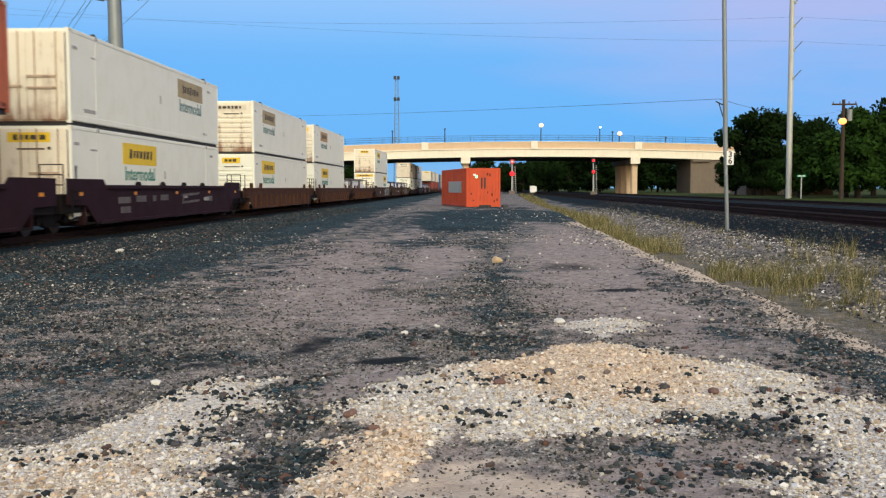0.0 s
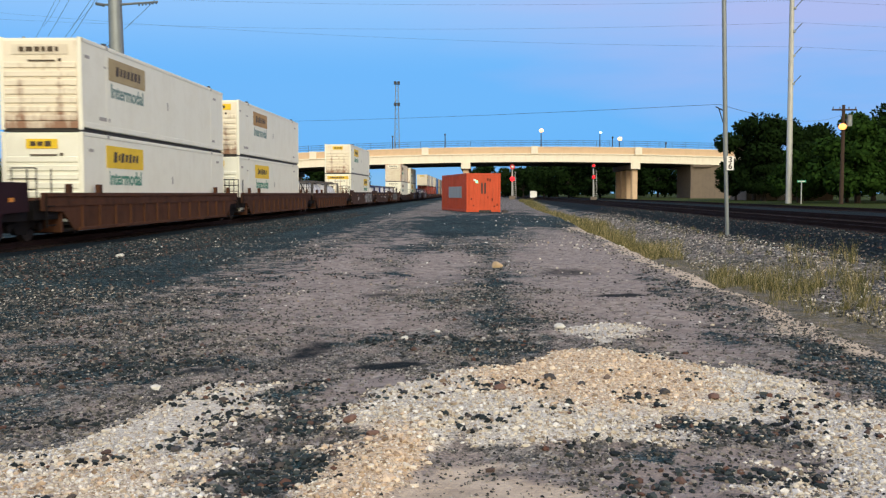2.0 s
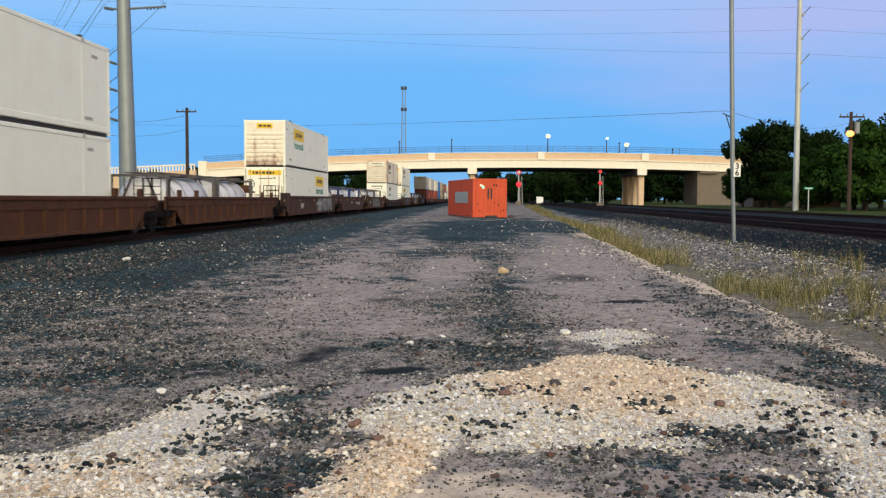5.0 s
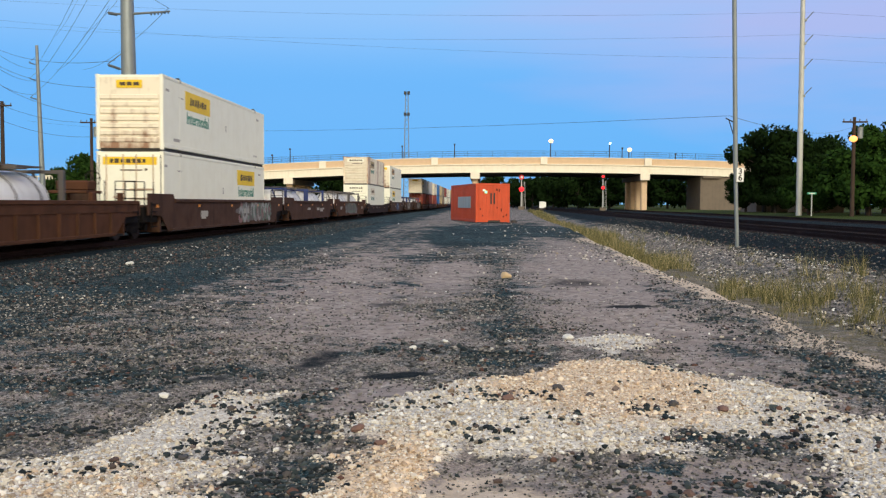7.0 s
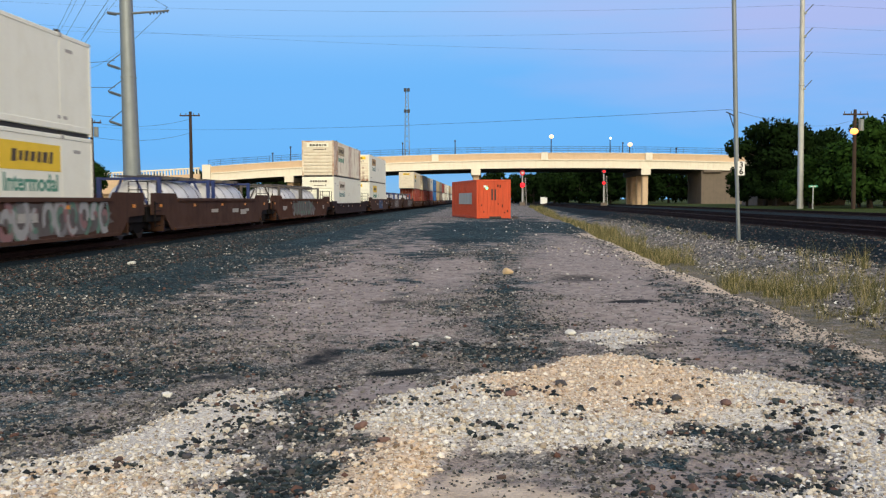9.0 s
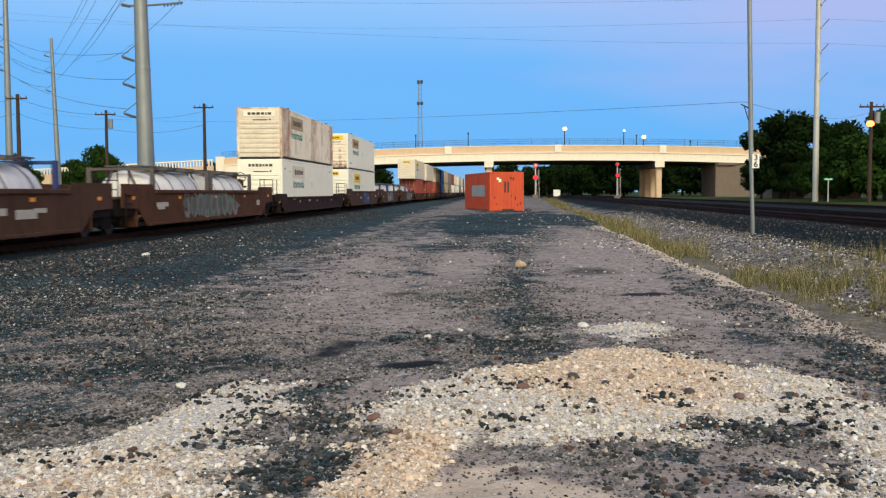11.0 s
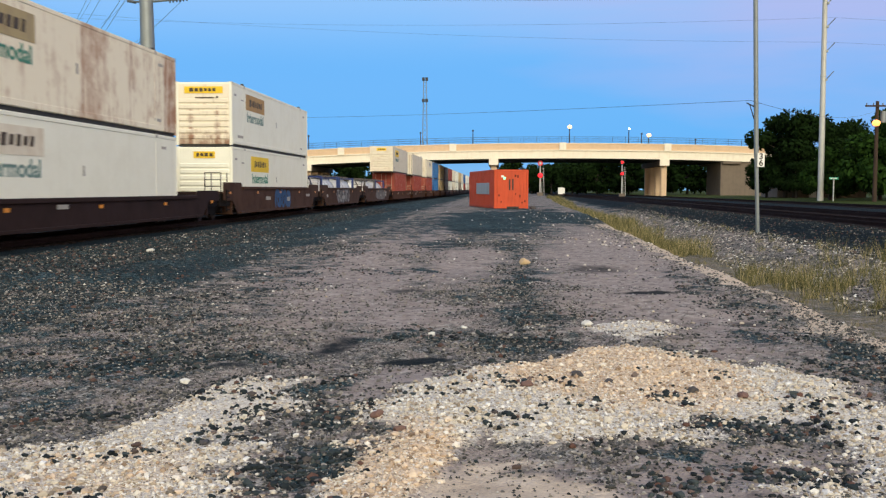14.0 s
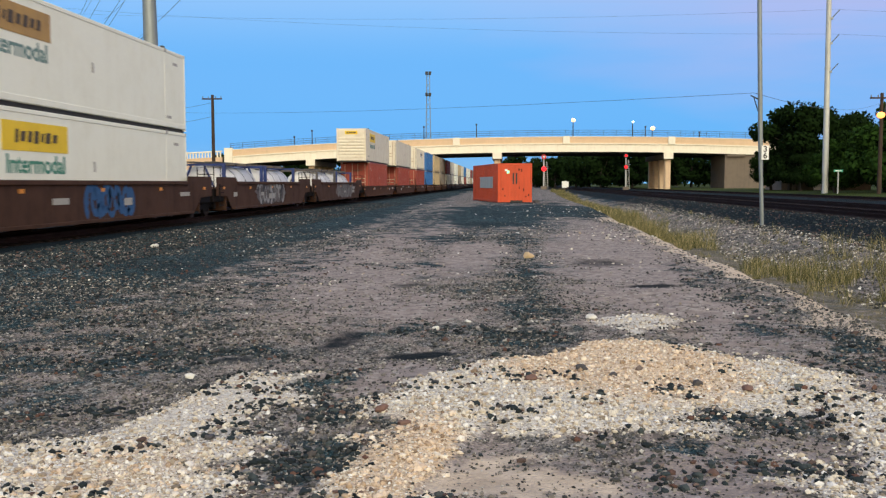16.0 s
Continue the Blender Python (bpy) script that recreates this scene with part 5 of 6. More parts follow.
PAINTF = coated("thin_grey_spray", (0.105, 0.092, 0.085), (0.05, 0.03, 0.02), 0.6, 0.4)
PAINTW = plain("white_spray", (0.30, 0.30, 0.29), 0.6)
PAINTG = plain("green_spray", (0.085, 0.17, 0.12), 0.6)
PAINTP = plain("pink_spray", (0.22, 0.11, 0.105), 0.6)
PAINTB = plain("blue_spray", (0.018, 0.075, 0.19), 0.7, vary=0.5)
PAINTK = plain("black_spray", (0.02, 0.02, 0.025), 0.6)
PAINTS = plain("silver_spray", (0.17, 0.165, 0.16), 0.6)

LOW, HIGH = 0.36, 3.262
W53, W40 = 16.15, 12.19
# y0, y1, paint, kind, seed, label, graffiti
UNITS = [
    (5.5, 26.5, MAROON, "plate", "dark maroon well car under stacked containers", ()),
    (26.5, 47.3, MAROON, "plate", "dark maroon well car under two white containers", ()),
    (47.3, 69.3, BROWN, "ribs", "rusty brown ribbed well car under two white containers", ()),
    (69.3, 90.5, BROWN, "ribs", "rusty brown ribbed well car under two white containers", ()),
    (90.5, 111.0, BROWN, "ribs", "rusty brown ribbed well car with a white tank", ()),
    (111.0, 133.8, OXIDE, "plate", "oxide brown well car with pale graffiti", ((4.6, 0.85, 6.8, 1.0, (PAINTS, PAINTP, PAINTG, PAINTW), 7),)),
    (133.8, 152.5, OXIDE, "plate", "oxide brown well car with white tanks", ()),
    (152.5, 173.0, BROWN, "plate", "rusty brown well car with grey graffiti and white tanks", ((-0.4, 0.85, 7.4, 1.0, (PAINTF, PAINTG, PAINTS), 9),)),
    (173.0, 196.8, DARKCAR, "sunk", "dark brown well car under two white containers", ()),
    (196.8, 218.0, OXIDE, "plate", "oxide brown well car with blue graffiti", ((0.6, 0.85, 3.2, 0.9, (PAINTB, PAINTB, PAINTB), 12),)),
    (218.0, 237.0, OXIDE, "plate", "oxide brown well car with white outlined graffiti", ((-0.3, 0.85, 5.5, 1.0, (PAINTS, PAINTK, PAINTW), 15),)),
    (237.0, 257.5, OXIDE, "plate", "oxide brown well car with silver graffiti", ((2.0, 0.85, 7.0, 1.0, (PAINTS, PAINTS), 17),)),
    (257.5, 280.7, BROWN, "low", "rusty well car under a red and a white container", ()),
    (280.7, 303.7, BROWN, "low", "rusty well car under a red and a white container", ()),
]
y = 303.7
while y < 600:
    UNITS.append((y, y + 16.6, BROWN if y < 380 else DARKCAR, "low", "rusty well car under stacked containers", ()))
    y += 16.6
for i, (a, b, paint, kind, label, tags) in enumerate(UNITS):
    build_well_car(a, b, paint, kind, label, i, tags)

build_container(15.2, LOW, W53, WHITE, "white container in a maroon well car", badge=YELLOW, word=GREEN, low=True, seed=1, badge_at=0.3)
build_container(17.9, HIGH, W40, ORANGEC, "orange-red corrugated container stacked on a white one", "doors", seed=2)
build_container(35.7, LOW, W53, WHITE, "white container with yellow badge, rusty door rods", "doors", YELLOW, GREEN, 0.36, cap=YELLOW, cap_wide=0.6, low=True, stain=ENDRUST, seed=3)
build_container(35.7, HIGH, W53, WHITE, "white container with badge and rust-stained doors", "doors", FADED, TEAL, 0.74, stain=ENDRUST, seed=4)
build_container(59.0, LOW, W53, WHITE, "white container with yellow badge on a ribbed car", "ribs", YELLOW, GREEN, 0.22, cap=YELLOW, cap_wide=0.45, low=True, seed=5)
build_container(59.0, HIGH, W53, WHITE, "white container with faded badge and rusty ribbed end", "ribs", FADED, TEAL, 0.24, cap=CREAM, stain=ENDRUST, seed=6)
build_container(78.2, LOW, W53, WHITE, "white container with yellow badge on a ribbed car", "ribs", YELLOW, GREEN, 0.32, cap=YELLOW, cap_wide=0.45, low=True, seed=7)
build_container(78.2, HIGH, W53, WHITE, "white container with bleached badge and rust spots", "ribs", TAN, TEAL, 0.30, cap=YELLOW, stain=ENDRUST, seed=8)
build_container(121.6, LOW, W53, WHITE, "white container with a broad yellow name panel", "doors", YELLOW, GREEN, 0.76, cap=YELLOW, cap_wide=0.95, low=True, seed=9)
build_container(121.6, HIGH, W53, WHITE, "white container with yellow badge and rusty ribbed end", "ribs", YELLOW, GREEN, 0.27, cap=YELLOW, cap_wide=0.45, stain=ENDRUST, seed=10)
build_container(183.9, LOW, W53, WHITE, "clean white container with grey-green lettering", "ribs", CREAM, TEAL, 0.27, cap=WHITE, low=True, seed=11)
build_container(183.9, HIGH, W53, RUSTY, "white container with broad brown rust bands", "ribs", FADED, GREEN, 0.25, cap=WHITE, stain=CREAM, seed=12)
build_container(207.2, LOW, W53, WHITE, "white container with yellow badge on a brown car", "ribs", YELLOW, GREEN, 0.3, cap=YELLOW, cap_wide=0.45, low=True, seed=13)
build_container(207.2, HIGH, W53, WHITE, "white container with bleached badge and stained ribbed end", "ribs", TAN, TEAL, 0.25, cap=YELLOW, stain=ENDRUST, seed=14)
build_container(269.0, LOW, W40, REDC, "dark red corrugated container in a low car", "doors", seed=15)
build_container(269.0, HIGH, W53, CREAM, "cream container with yellow badge stacked on a red one", "ribs", YELLOW, TEAL, 0.25, cap=YELLOW, cap_wide=0.5, seed=16)
build_container(291.4, LOW, W40, REDC, "dark red corrugated container in a low car", "doors", seed=17)
build_container(291.4, HIGH, W53, CREAM, "cream container with dark marks stacked on a red one", "doors", seed=18)
FAR = [(313.0, REDC, CREAM), (329.0, BLUEC, BLUEC), (345.0, TANC, TANC), (361.5, GREYC, GREYC), (378.0, WHITE, REDC), (394.5, CREAM, CREAM), (411.0, WHITE, WHITE),
       (428, GREYC, TANC), (444, WHITE, CREAM), (461, REDC, BLUEC), (478, WHITE, WHITE), (494, CREAM, WHITE), (511, TANC, REDC), (527, WHITE, GREYC), (544, CREAM, WHITE), (560, REDC, CREAM)]
NAMES = {"red_container_paint": "dark red", "cream_paint": "cream", "blue_container_paint": "blue", "tan_container_paint": "tan", "grey_brown_container_paint": "grey-brown", "white_paint": "white"}
for i, (s, lo, hi) in enumerate(FAR):
    build_container(s, LOW, W40, lo, NAMES[lo.name] + " corrugated container in a low car", "doors", seed=20 + i)
    build_container(s, HIGH, W40, hi, NAMES[hi.name] + " corrugated container stacked on another", "doors", badge=BLUEC if i == 0 else None, badge_at=0.6, seed=40 + i)
for i, (s, f) in enumerate(((95.4, GREYF), (102.2, GREYF), (139.0, BLUEF), (146.0, BLUEF), (159.5, GREYF), (166.2, GREYF), (223.5, BLUEF), (230.5, BLUEF), (243.5, GREYF), (250.4, BLUEF))):
    build_tank(s, 6.4, f, "white strapped tank container in a " + ("blue" if f is BLUEF else "grey") + " frame", i)


RUSTSPOT = coated("dark_rust", (0.16, 0.035, 0.018), (0.06, 0.02, 0.012), 0.5, 0.3, 0.85)


# ---- the orange equipment shed ----
def build_shed():
    """A steel box container that serves as a shed, set askew on the yard."""
    W, L, H = 2.38, 9.12, 2.64
    t = thing("container_shed", "weathered orange-red steel container shed on gravel", "container", m=pose(0.64, 63.2, 0.26, 0, 0, 0) @ pose(0, 0, 0, 0, 0, SHED_TURN))
    part("body", Geo().box(0, L / 2, H / 2 + 0.05, W - 0.08, L - 0.08, H - 0.1), ORANGE, t, bevel=0.015)
    for s in (-1, 1):
        for y in (0.07, L - 0.07):
            part("corner_post", Geo().box(s * (W / 2 - 0.07), y, H / 2, 0.15, 0.15, H, 0.03), ORANGE, t)
        part("roof_rail", Geo().box(s * (W / 2 - 0.05), L / 2, H - 0.05, 0.1, L, 0.1), ORANGE, t, bevel=0.01)
        part("sill", Geo().box(s * (W / 2 - 0.05), L / 2, 0.09, 0.1, L, 0.16), ORANGE, t, bevel=0.01)
        part("corrugated_side", folded(s * (W / 2 - 0.045), s * 0.035, 0.15, L - 0.15, 0.16, H - 0.1), ORANGE, t)
    part("window_patch", Geo().box(-W / 2 + 0.0, 3.95, 1.36, 0.03, 4.6, 0.80), PATCH, t, "pale grey panel on the side")
    wall = part("front_wall", Geo().box(0, 0.03, H / 2, W - 0.3, 0.05, H - 0.2), ORANGE, t)
    g = Geo()
    for i in range(8):
        x = -W / 2 + 0.3 + i * 0.257
        g.box(x, -0.005, H / 2, 0.12, 0.04, H - 0.26)
    part("corrugation", g, ORANGE, wall)
    part("header", Geo().box(0, 0.0, H - 0.06, W - 0.25, 0.1, 0.12), ORANGE, wall)
    part("threshold", Geo().box(0, 0.0, 0.1, W - 0.25, 0.1, 0.16), ORANGE, wall)
    for x in (-0.12, 0.10):
        part("louvre", Geo().box(x, -0.035, 1.62, 0.10, 0.03, 0.75), BLACK, wall, "dark slotted vent")
    g = Geo()
    for x, z, w, h in ((0.28, 2.22, 0.12, 0.16), (0.45, 2.18, 0.1, 0.2), (-0.85, 0.9, 0.1, 0.14), (0.6, 0.85, 0.08, 0.2), (-0.7, 0.45, 0.09, 0.1), (0.95, 0.5, 0.09, 0.16), (0.3, 1.0, 0.06, 0.14), (0.75, 0.4, 0.1, 0.1)):
        g.box(x, -0.03, z, w, 0.02, h)
    part("rust_patch", g, RUSTSPOT, wall, "dark rust patches")
    # black strip on the wall: the gap's shade made as a solid piece
    part("dark_gap", Geo().box(0.1, -0.045, 0.08, 0.85, 0.04, 0.13), BLACK, wall, "black strip for the shaded gap under the sill")
    part("notice", Geo().box(-0.62, -0.035, 2.18, 0.18, 0.02, 0.14), SIGNW, wall)
    part("notice", Geo().box(-0.48, -0.035, 2.06, 0.16, 0.02, 0.18), GREENNOTICE, wall, "green notice with an added glow")
    return t


SHED_TURN = 12.5
build_shed()


# ---- signals ----
def build_signal(x, y, top, z0, label, two):
    t = thing("railway_signal", label, "railway signal", "railway signals", m=pose(x, y, z0))
    H = top - z0
    part("mast", Geo().tube((0, 0, 0), (0, 0, H - 0.2), 0.10, 0.09), PALEGALV, t, "pale steel mast")
    part("base", Geo().box(0, 0, 0.15, 0.9, 0.9, 0.5), RAWCON, t, bevel=0.03)
    g = Geo()
    for s in (-0.2, 0.2):
        g.tube((0.45 + s, 0.3, 0), (0.25 + s, 0.2, H - 1.2), 0.03, n=6)
    for i in range(int((H - 1.4) / 0.3)):
        g.tube((0.25, 0.28, 0.3 + 0.3 * i), (0.65, 0.28, 0.3 + 0.3 * i), 0.02, n=5)
    part("ladder", g, PALEGALV, t)
    for i, z in enumerate((H - 0.55, H - 2.35)):
        hd = part("signal_head", Geo().tube((0, -0.12, z), (0, -0.2, z), 0.37, n=18).box(0, 0.05, z, 0.35, 0.3, 0.5), BLACK if two else REDDIM, t, "" if two else "red round target board with an added glow")
        part("lens", Geo().ball((0, -0.26, z), 0.20 if (i == 0) else (0.24 if two else 0.34), 10, 6), (REDLAMP if (two or i == 1) else SIGNW), hd, "glowing red lens" if (two or i == 1) else "pale lens", smooth=True)
        part("hood", Geo().box(0, -0.4, z + 0.24, 0.4, 0.4, 0.03), BLACK, hd)


build_signal(5.72, 140, 6.05, 0.75, "pale signal mast with red targets, lower lamp lit", False)
build_signal(19.15, 150, 6.5, 0.6, "signal mast with two lit red lamps", True)
build_signal(-9.6, 330, 6.4, 0.1, "far signal mast with a lit red lamp", True)


def build_cabinet(x, y, z, w, h):
    t = thing("equipment_cabinet", "small white trackside equipment cabinet on a stand", "cabinet", m=pose(x, y, z))
    part("body", Geo().box(0, 0, h / 2 + 0.3, w, 0.6, h), SIGNW, t, bevel=0.02)
    part("roof", Geo().box(0, 0, h + 0.33, w + 0.1, 0.7, 0.06), SIGNW, t)
    part("stand", Geo().box(0, 0, 0.15, w * 0.5, 0.4, 0.3), STEEL, t)


build_cabinet(9.4, 150, 0.55, 0.75, 1.0)
build_cabinet(10.9, 165, 0.6, 0.4, 0.9)


# ---- poles and wires ----
def build_sign_pole():
    t = thing("steel_pole", "slim grey steel pole with a white number board", "pole", m=pose(9.51, 35.1, float(height(9.47, 35.1)) - 0.1))
    part("shaft", Geo().tube((0, 0, 0), (-0.12, 0, 2.9), 0.075, 0.075, 12), GALV, t, smooth=True)
    part("upper_shaft", Geo().tube((-0.12, 0, 2.9), (-0.38, 0, 12.0), 0.088, 0.085, 12), GALV, t, smooth=True)
    part("bracket", Geo().tube((-0.2, 0, 4.72), (-0.52, 0, 4.88), 0.025, n=6).tube((-0.24, 0, 4.3), (-0.4, 0, 4.8), 0.02, n=6), DARKMETAL, t)
    b = part("board", Geo().box(0.02, -0.12, 2.78, 0.26, 0.02, 0.52), SIGNW, t, "white board with black numbers", bevel=0.004)
    for s, z in (("3", 2.90), ("6", 2.66)):
        o = part("number", text_mesh(s, 0.30, BLACK), BLACK, b)
        o.matrix_basis = pose(0.02, -0.135, z, 90, 0, 0)


build_sign_pole()


def davit(g, a, b):
    g.tube(a, b, 0.06, 0.04, 6)


def build_monopole(x, y, h, r0, r1, lean, arms, label, material, zig=()):
    """A tapered steel transmission pole. arms: (height, reach) for each arm; zig: heights of braced insulators on the -x side."""
    t = thing("transmission_pole", label, "utility pole", "transmission poles", m=pose(x, y, float(height(x, y)) - 0.3, 0, lean, 0))
    part("shaft", Geo().tube((0, 0, 0), (0, 0, h), r0, r1, 12), material, t, smooth=True)
    k = h * 0.42
    part("joint", Geo().tube((0, 0, k), (0, 0, k + 0.12), r0 + (r1 - r0) * 0.42 + 0.03, n=12), material, t, smooth=True)
    for z, reach in arms:
        a = part("arm", Geo().tube((0, 0, z), (reach, 0, z + 0.05 * abs(reach)), 0.09, 0.06, 6), material, t)
        g = Geo()
        for i in range(6):
            q = reach * (0.55 + 0.08 * i)
            g.tube((q, -0.0, z + 0.02 * i), (q + 0.06 * (1 if reach > 0 else -1), 0, z + 0.02 * i), 0.11, n=8)
        part("insulator", g, INSUL, a)
    for z in zig:
        g = Geo().tube((-r0 * 0.7, 0, z), (-r0 * 0.7 - 1.0, 0, z + 0.35), 0.05, n=6).tube((-r0 * 0.7, 0, z + 1.1), (-r0 * 0.7 - 1.0, 0, z + 0.4), 0.03, n=6)
        part("brace", g, INSUL, t)
        g = Geo()
        for i in range(7):
            q = 0.2 + 0.11 * i
            g.tube((-r0 * 0.7 - q, 0, z + 0.35 * q), (-r0 * 0.7 - q - 0.05, 0, z + 0.35 * (q + 0.05)), 0.10, n=8)
        part("insulator", g, INSUL, t)


build_monopole(-23.8, 62, 24, 0.62, 0.33, -0.8, ((14.4, 2.9), (14.4, -1.3), (19.5, 2.9), (19.5, -1.3)), "big grey tapered steel transmission pole behind the train", GALV, (6.9, 8.9, 10.7))
build_monopole(-59.3, 110, 30, 0.46, 0.25, 0.2, (), "slim grey steel transmission pole with insulators", GALV, (16.5, 19.3, 22.0))
build_monopole(-67.6, 140, 25.5, 0.46, 0.22, -1.6, (), "grey steel transmission pole with side insulators", GALV, (17.3, 20.2, 22.6))
build_monopole(31.8, 95, 30, 0.31, 0.20, -0.3, (), "tall pale steel transmission pole with side arms", PALEGALV, ())
for z, r in ((15.3, 0.9), (17.7, 0.9), (20.0, 0.9), (22.3, 0.9), (12.5, 0.7)):
    t = thing("insulator_arm", "short braced insulator arm on a steel pole", "insulator", "insulator arms", m=pose(31.75, 95, z))
    part("post", Geo().tube((0.22, 0, 0), (1.0, 0, 0.85), 0.05, n=6), INSUL, t)
    part("clamp", Geo().box(0.2, 0, 0, 0.25, 0.5, 0.2), GALV, t)


def build_wood_pole(x, y, h, r, label, cross=True, lamp=None, box=False):
    t = thing("utility_pole", label, "utility pole", "wooden poles", m=pose(x, y, float(height(x, y)) - 0.3))
    part("shaft", Geo().tube((0, 0, 0), (0, 0, h), r, r * 0.7, 9), POLEWOOD, t, smooth=True)
    if cross:
        part("crossarm", Geo().box(0, -r, h - 0.45, 2.2, 0.12, 0.14), POLEWOOD, t)
        g = Geo()
        for q in (-1.0, -0.4, 0.4, 1.0):
            g.tube((q, -r, h - 0.38), (q, -r, h - 0.18), 0.05, n=6)
        part("insulators", g, INSUL, t)
    if box:
        part("transformer", Geo().tube((0.5, -0.1, h - 1.9), (0.5, -0.1, h - 0.9), 0.25, n=10), GALV, t)
    if lamp:
        part("lamp_arm", Geo().tube((0, 0, lamp - 0.2), (-0.35, -0.8, lamp + 0.1), 0.04, n=6), GALV, t)
        part("lantern", Geo().ball((-0.4, -0.9, lamp), 0.36, sz=0.8), SODIUM, t, "glowing orange lamp", smooth=True)


build_wood_pole(-47.5, 90, 11.6, 0.24, "brown wooden utility pole with a crossarm")
build_wood_pole(-40.7, 95, 10.4, 0.2, "dark wooden utility pole with a crossarm", box=True)
build_wood_pole(-31.9, 100, 11.5, 0.22, "brown wooden pole with a crossarm behind the train")
build_wood_pole(-61.0, 88, 10.6, 0.22, "dark wooden utility pole with a crossarm")
build_wood_pole(33.15, 85, 9.2, 0.2, "wooden pole with a transformer and orange lamp", lamp=7.2, box=True)


def build_tower():
    """A lattice floodlight mast behind the bridge."""
    x0, y0, H = -19.1, 230, 28.6
    t = thing("lattice_tower", "slender steel lattice mast with floodlight clusters", "tower", m=pose(x0, y0, 0))
    w = 0.6
    legs = [(-w, -w), (w, -w), (w, w), (-w, w)]
    for p in legs:
        part("leg", Geo().tube((p[0] * 1.3, p[1] * 1.3, 0), (p[0] * 0.55, p[1] * 0.55, H), 0.055, n=6), GALV, t)
    g = Geo()
    n = 24
    for i in range(n):
        z0, z1 = H * i / n, H * (i + 1) / n
        for k in range(4):
            a, b = legs[k], legs[(k + 1) % 4]
            s0, s1 = 1.3 - 0.75 * i / n, 1.3 - 0.75 * (i + 1) / n
            g.tube((a[0] * s0, a[1] * s0, z0), (b[0] * s1, b[1] * s1, z1), 0.028, n=4)
    part("bracing", g, GALV, t)
    for z in (H, H - 5.2):
        for q in (-0.35, 0.45):
            part("floodlight", Geo().box(q, -0.5, z, 0.65, 0.6, 0.8), DARKMETAL, t, "dark floodlight head", bevel=0.05)


build_tower()


def build_wire(a, b, sag, r=0.02):
    cu = bpy.data.curves.new("wire", "CURVE")
    cu.dimensions, cu.bevel_depth, cu.bevel_resolution = "3D", r, 1
    sp = cu.splines.new("POLY")
    sp.points.add(16)
    for i in range(17):
        u = i / 16
        p = Vector(a).lerp(Vector(b), u)
        sp.points[i].co = (p.x, p.y, p.z - 4 * sag * u * (1 - u), 1)
    cu.materials.append(WIREM)
    tagged(new("overhead_wire", cu), "thin dark overhead wire sagging between poles", "wire", "overhead wires")


# from the big pole back over the camera's side and on along the line
for z, x in ((14.5, -21.2), (19.7, -21.2), (14.5, -25.3), (19.7, -25.3)):
    build_wire((x, 62, z), (x - 40, 140, z + 7), 0.9, 0.016)
    if x > -25:
        build_wire((x, 62, z), (x + 6, -60, z + 3), 2.0, 0.014)
for z in (7.2, 9.2, 11.0):
    build_wire((-24.6, 62, z * 1.45 + 5.5), (-68.5, 140, z + 11), 0.8, 0.018)
    build_wire((-24.9, 62, z), (-60.3, 110, z + 9.6), 1.0, 0.018)
    build_wire((-60.3, 110, z + 9.6), (-68.5, 140, z + 10.6), 0.8, 0.022)
    build_wire((-60.3, 110, z + 9.6), (-64, -10, z + 10), 2.2, 0.02)
for z in (10.9, 9.4):
    build_wire((-47.5, 90, z), (-40.7, 95, z - 1.2), 0.5, 0.018)
    build_wire((-40.7, 95, z - 1.2), (-31.9, 100, z - 0.5), 0.6, 0.018)
    build_wire((-47.5, 90, z), (-61, 88, z - 1.0), 0.6, 0.018)
# high lines that cross the sky
for z0, z1, y0, y1 in ((24.5, 22.2, 84, 95), (22.4, 20.0, 84, 95), (19.0, 17.8, 84, 95), (20.4, 15.4, 84, 95)):
    build_wire((-75, y0 + 30, z0 + 5.0), (32.4, y1, z1 + 0.8), 1.3, 0.009)
    build_wire((32.4, y1, z1 + 0.8), (120, y1 + 10, z1 + 2.0), 1.2, 0.009)
build_wire((9.1, 35, 4.85), (-60, 120, 12.0), 0.9, 0.008)
build_wire((9.1, 35, 4.85), (33, 85, 8.6), 0.6, 0.008)


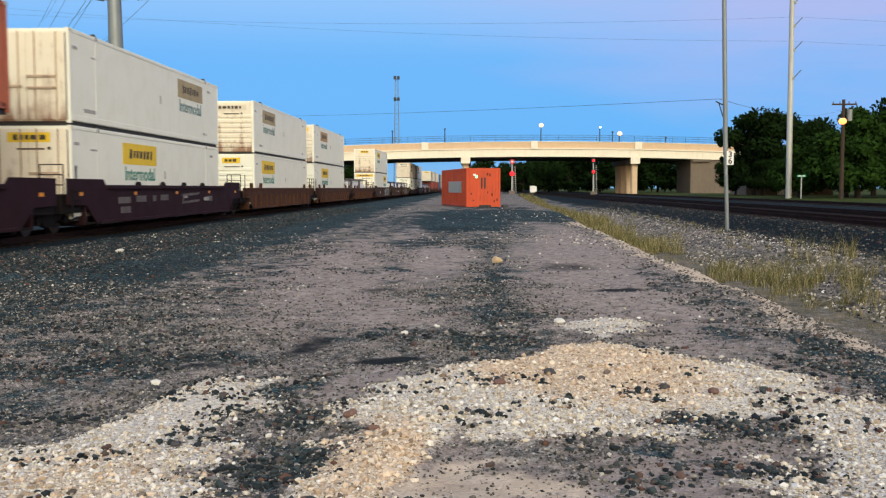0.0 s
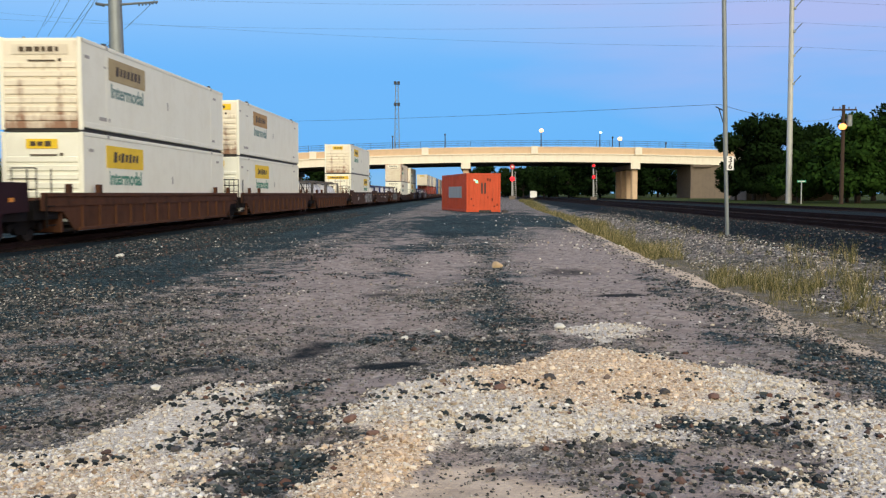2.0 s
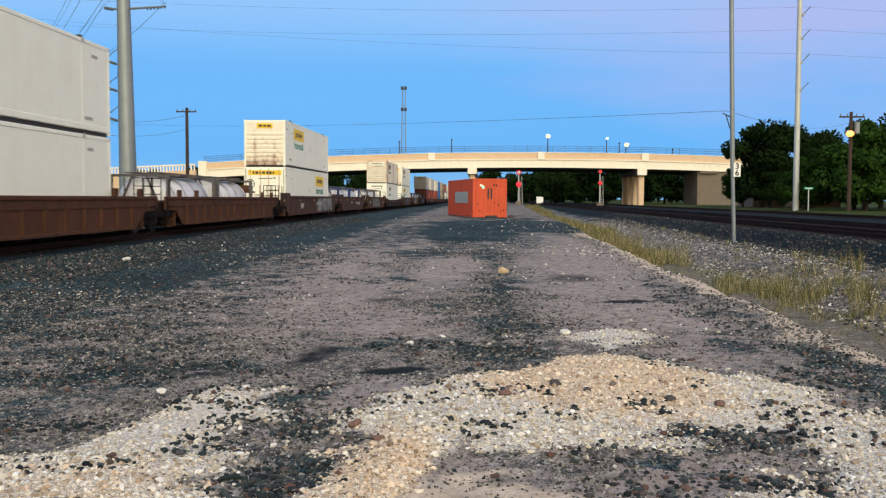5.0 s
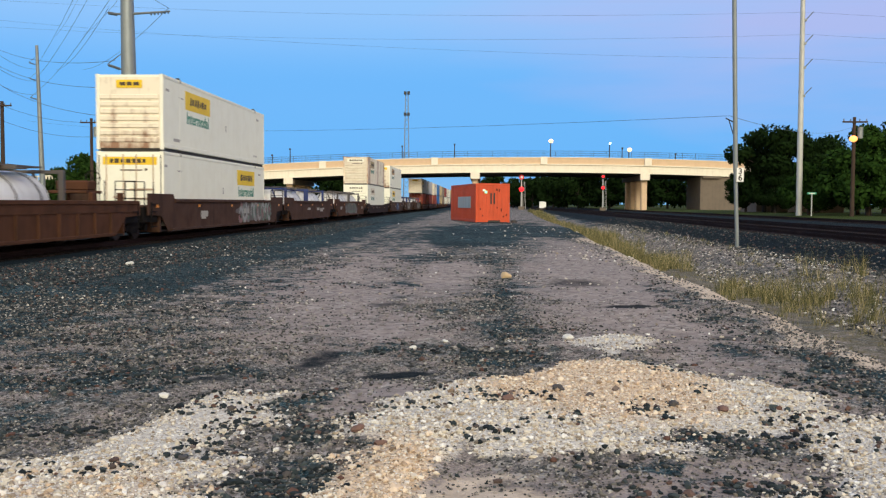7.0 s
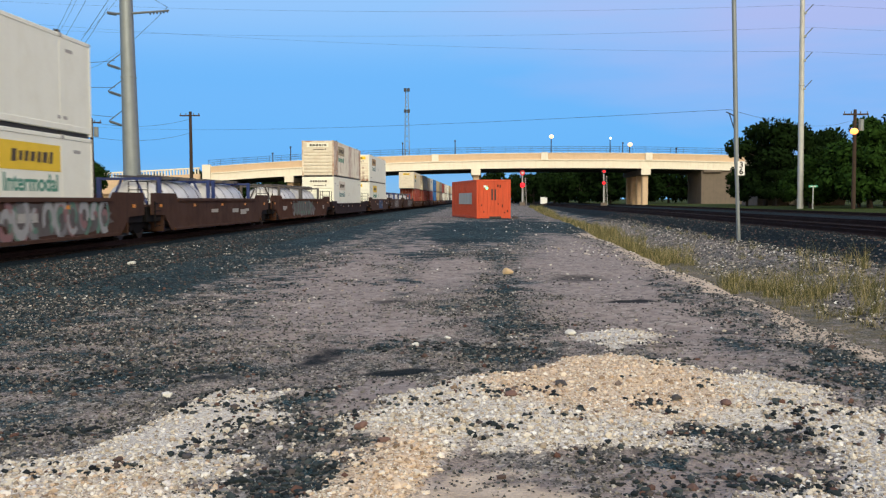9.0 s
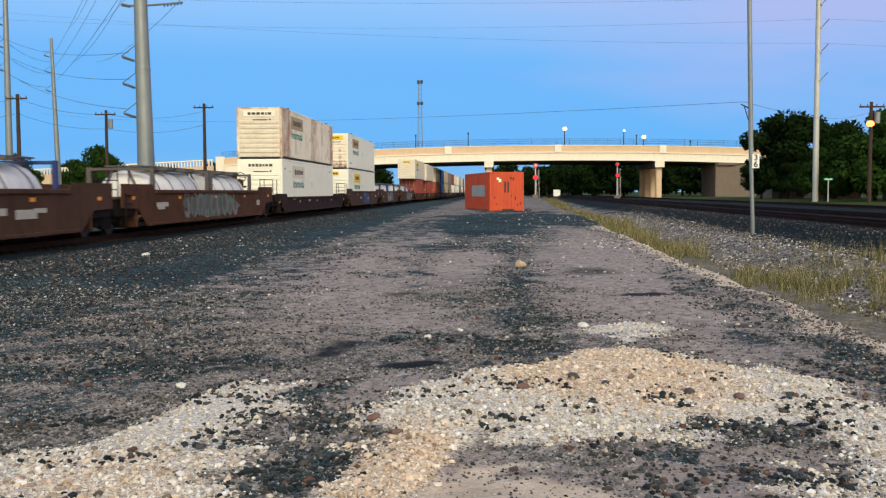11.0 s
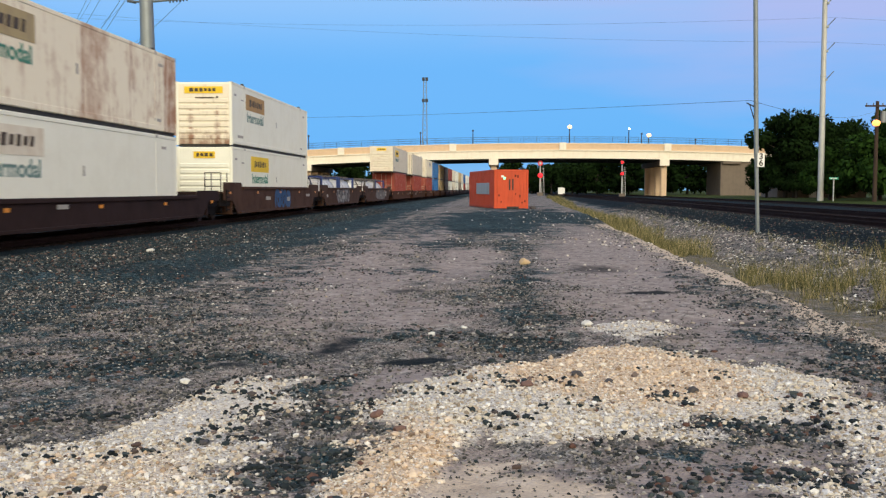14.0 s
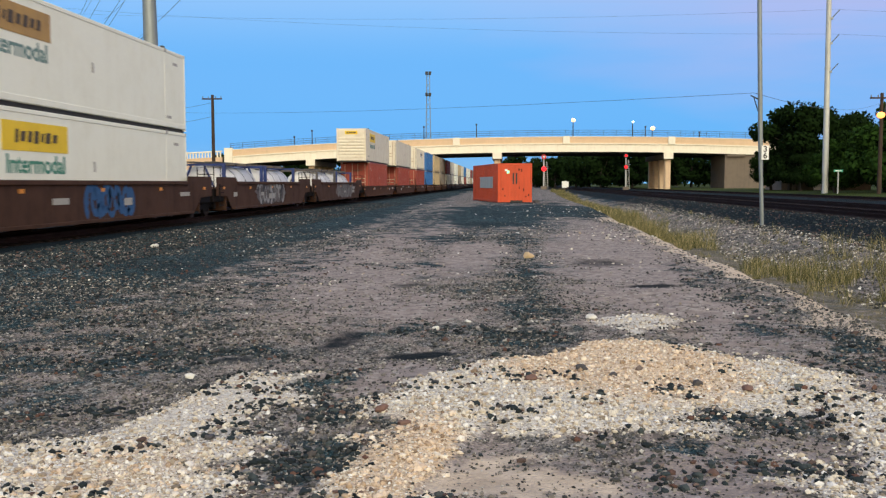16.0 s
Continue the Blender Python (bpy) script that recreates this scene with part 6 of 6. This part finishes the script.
# ---- trees ----
def build_tree(name, h, spread, leaves, leaf, seed, material, label, low=0.25):
    """Tapered trunk, limbs, and a crown of many small leaf sprays with gaps between the boughs."""
    r = random.Random(seed)
    rng = np.random.default_rng(seed)
    t = thing(name, label, "tree", "trees")
    g = Geo()
    top = Vector((r.uniform(-0.4, 0.4), r.uniform(-0.4, 0.4), h * 0.62))
    g.tube((0, 0, -0.3), top, 0.035 * h, 0.015 * h, 8)
    boughs = []
    for i in range(15):
        a = 6.283 * i / 15 + r.uniform(-0.3, 0.3)
        z = h * r.uniform(low + 0.12, 0.88)
        q = 1 - abs((z / h - 0.52) / 0.55) ** 2.2
        d = spread * max(0.25, q) * r.uniform(0.45, 0.85)
        p = Vector((d * math.cos(a), d * math.sin(a), z))
        g.tube((top.x * 0.6, top.y * 0.6, h * r.uniform(0.22, 0.5)), p, 0.010 * h, 0.003 * h, 5)
        boughs.append((p, spread * r.uniform(0.26, 0.46)))
    boughs.append((Vector((0, 0, h * 0.8)), spread * 0.42))
    boughs.append((Vector((0, 0, h * 0.55)), spread * 0.5))
    part("trunk", g, BARK, t, smooth=True)
    n = leaves
    which = rng.integers(0, len(boughs), n)
    c = np.array([tuple(b[0]) for b in boughs])[which]
    rad = np.array([b[1] for b in boughs])[which]
    d = rng.normal(size=(n, 3))
    d /= np.linalg.norm(d, axis=1)[:, None]
    p = c + d * (rad * rng.random(n) ** 0.45)[:, None] * np.array([1, 1, 0.72])
    p[:, 2] = np.maximum(p[:, 2], h * low * 0.5)
    u = rng.normal(size=(n, 3))
    u /= np.linalg.norm(u, axis=1)[:, None]
    w = np.cross(u, d)
    w /= np.linalg.norm(w, axis=1)[:, None] + 1e-6
    s = (leaf * rng.uniform(0.5, 1.3, n))[:, None]
    v = np.stack([p - u * s, p + w * s * 0.55, p + u * s, p - w * s * 0.55], 1)
    me = bpy.data.meshes.new("crown")
    me.from_pydata(v.reshape(-1, 3).tolist(), [], np.arange(n * 4).reshape(n, 4).tolist())
    me.materials.append(material)
    part("crown", me, material, t)
    return t


def place(tree, x, y, s=1.0, turn=0.0, sz=None):
    return pose(x, y, float(height(x, y)), 0, 0, turn) @ Matrix.Diagonal((s, s, sz or s, 1))


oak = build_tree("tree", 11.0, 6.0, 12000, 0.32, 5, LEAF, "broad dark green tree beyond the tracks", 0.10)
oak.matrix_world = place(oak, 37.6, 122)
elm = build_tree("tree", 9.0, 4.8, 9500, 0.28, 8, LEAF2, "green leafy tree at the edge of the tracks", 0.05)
elm.matrix_world = place(elm, 37.5, 92)
for x, y, s, a in ((42.5, 121, 0.85, 70), (38.2, 128, 0.80, 200), (36.3, 117, 0.42, 100), (34.6, 124, 0.5, 20), (40.5, 116, 0.45, 20), (46, 130, 0.95, 130), (50, 118, 0.9, 20), (57, 125, 1.15, 300), (63, 120, 1.2, 100)):
    copy_thing(oak, place(oak, x, y, s, a))
for x, y, s, a in ((33.5, 97, 0.62, 40), (43.5, 94, 1.02, 90), (49, 98, 1.15, 210), (40, 101, 0.8, 10), (55, 102, 1.3, 150), (46, 88, 0.85, 260), (52.5, 91, 1.1, 320)):
    copy_thing(elm, place(elm, x, y, s, a))
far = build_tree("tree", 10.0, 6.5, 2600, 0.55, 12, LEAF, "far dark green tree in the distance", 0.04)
far.matrix_world = place(far, 20, 300)
rr = random.Random(9)
for i in range(46):
    x = -150 + i * 7.0 + rr.uniform(-2, 2)
    if -38 < x - 2 < -8:
        continue
    copy_thing(far, place(far, x, rr.uniform(285, 330), rr.uniform(0.8, 1.15), rr.uniform(0, 360)))
for x, y, s in ((8, 250, 0.7), (13, 245, 0.75), (18, 240, 0.85), (24, 236, 0.95), (31, 230, 0.95), (37, 226, 1.0), (44, 224, 1.0), (52, 222, 1.1), (60, 205, 1.1), (68, 195, 1.2), (-62, 230, 0.8), (-70, 225, 0.9), (-50, 240, 0.7)):
    copy_thing(far, place(far, x, y, s, rr.uniform(0, 360)))
for x, y, s, a in ((-66.5, 150, 1.05, 0), (-70.5, 153, 0.8, 80), (-80, 152, 0.9, 150), (-100, 160, 1.0, 30)):
    copy_thing(elm, place(elm, x, y, s, a))


# ---- small things beyond the tracks ----
def build_street_sign(x, y):
    z = float(height(x, y))
    t = thing("street_sign", "green street name sign on a thin post", "sign", m=pose(x, y, z))
    part("post", Geo().tube((0, 0, 0), (0, 0, 2.25), 0.06, n=6), PALEGALV, t)
    b = part("blade", Geo().box(0, 0, 2.2, 0.85, 0.03, 0.2), SIGNG, t, "green blade with a pale bar")
    part("bar", Geo().box(0, -0.02, 2.2, 0.6, 0.01, 0.07), SIGNW, b)


build_street_sign(31.66, 91)


def build_house(x, y, w, d, h, label):
    t = thing("house", label, "house", m=pose(x, y, float(height(x, y))))
    part("wall", Geo().box(0, 0, h / 2, w, d, h), RAWCON, t)
    g = Geo()
    g.slab_x([(-d / 2 - 0.5, h), (d / 2 + 0.5, h), (0, h + 1.8)], -w / 2 - 0.4, w / 2 + 0.4)
    part("roof", g, GREYC, t)
    for q in (-0.3, 0.1, 0.35):
        wd = part("window", Geo().box(q * w, -d / 2 - 0.02, h * 0.58, 1.1, 0.06, 1.2), SIGNW, t)
        part("pane", Geo().box(q * w, -d / 2 - 0.06, h * 0.58, 0.95, 0.03, 1.05), BLACK, wd)
    part("door", Geo().box(-0.1 * w, -d / 2 - 0.03, 1.0, 0.95, 0.06, 2.0), SIGNW, t)


build_house(44, 135, 12, 8, 2.9, "low house with a grey roof behind trees")


# ---- what moves: the whole train rolls past at a steady speed ----
def rolled(t):
    return 11.239 * t + 0.003 * t * t


def motions():
    for ob, s, z in MOVERS:
        walk(ob, [(t, pose(TRACK_X, s - rolled(t), RAILTOP + z)) for t in range(0, 17, 2)])


motions()
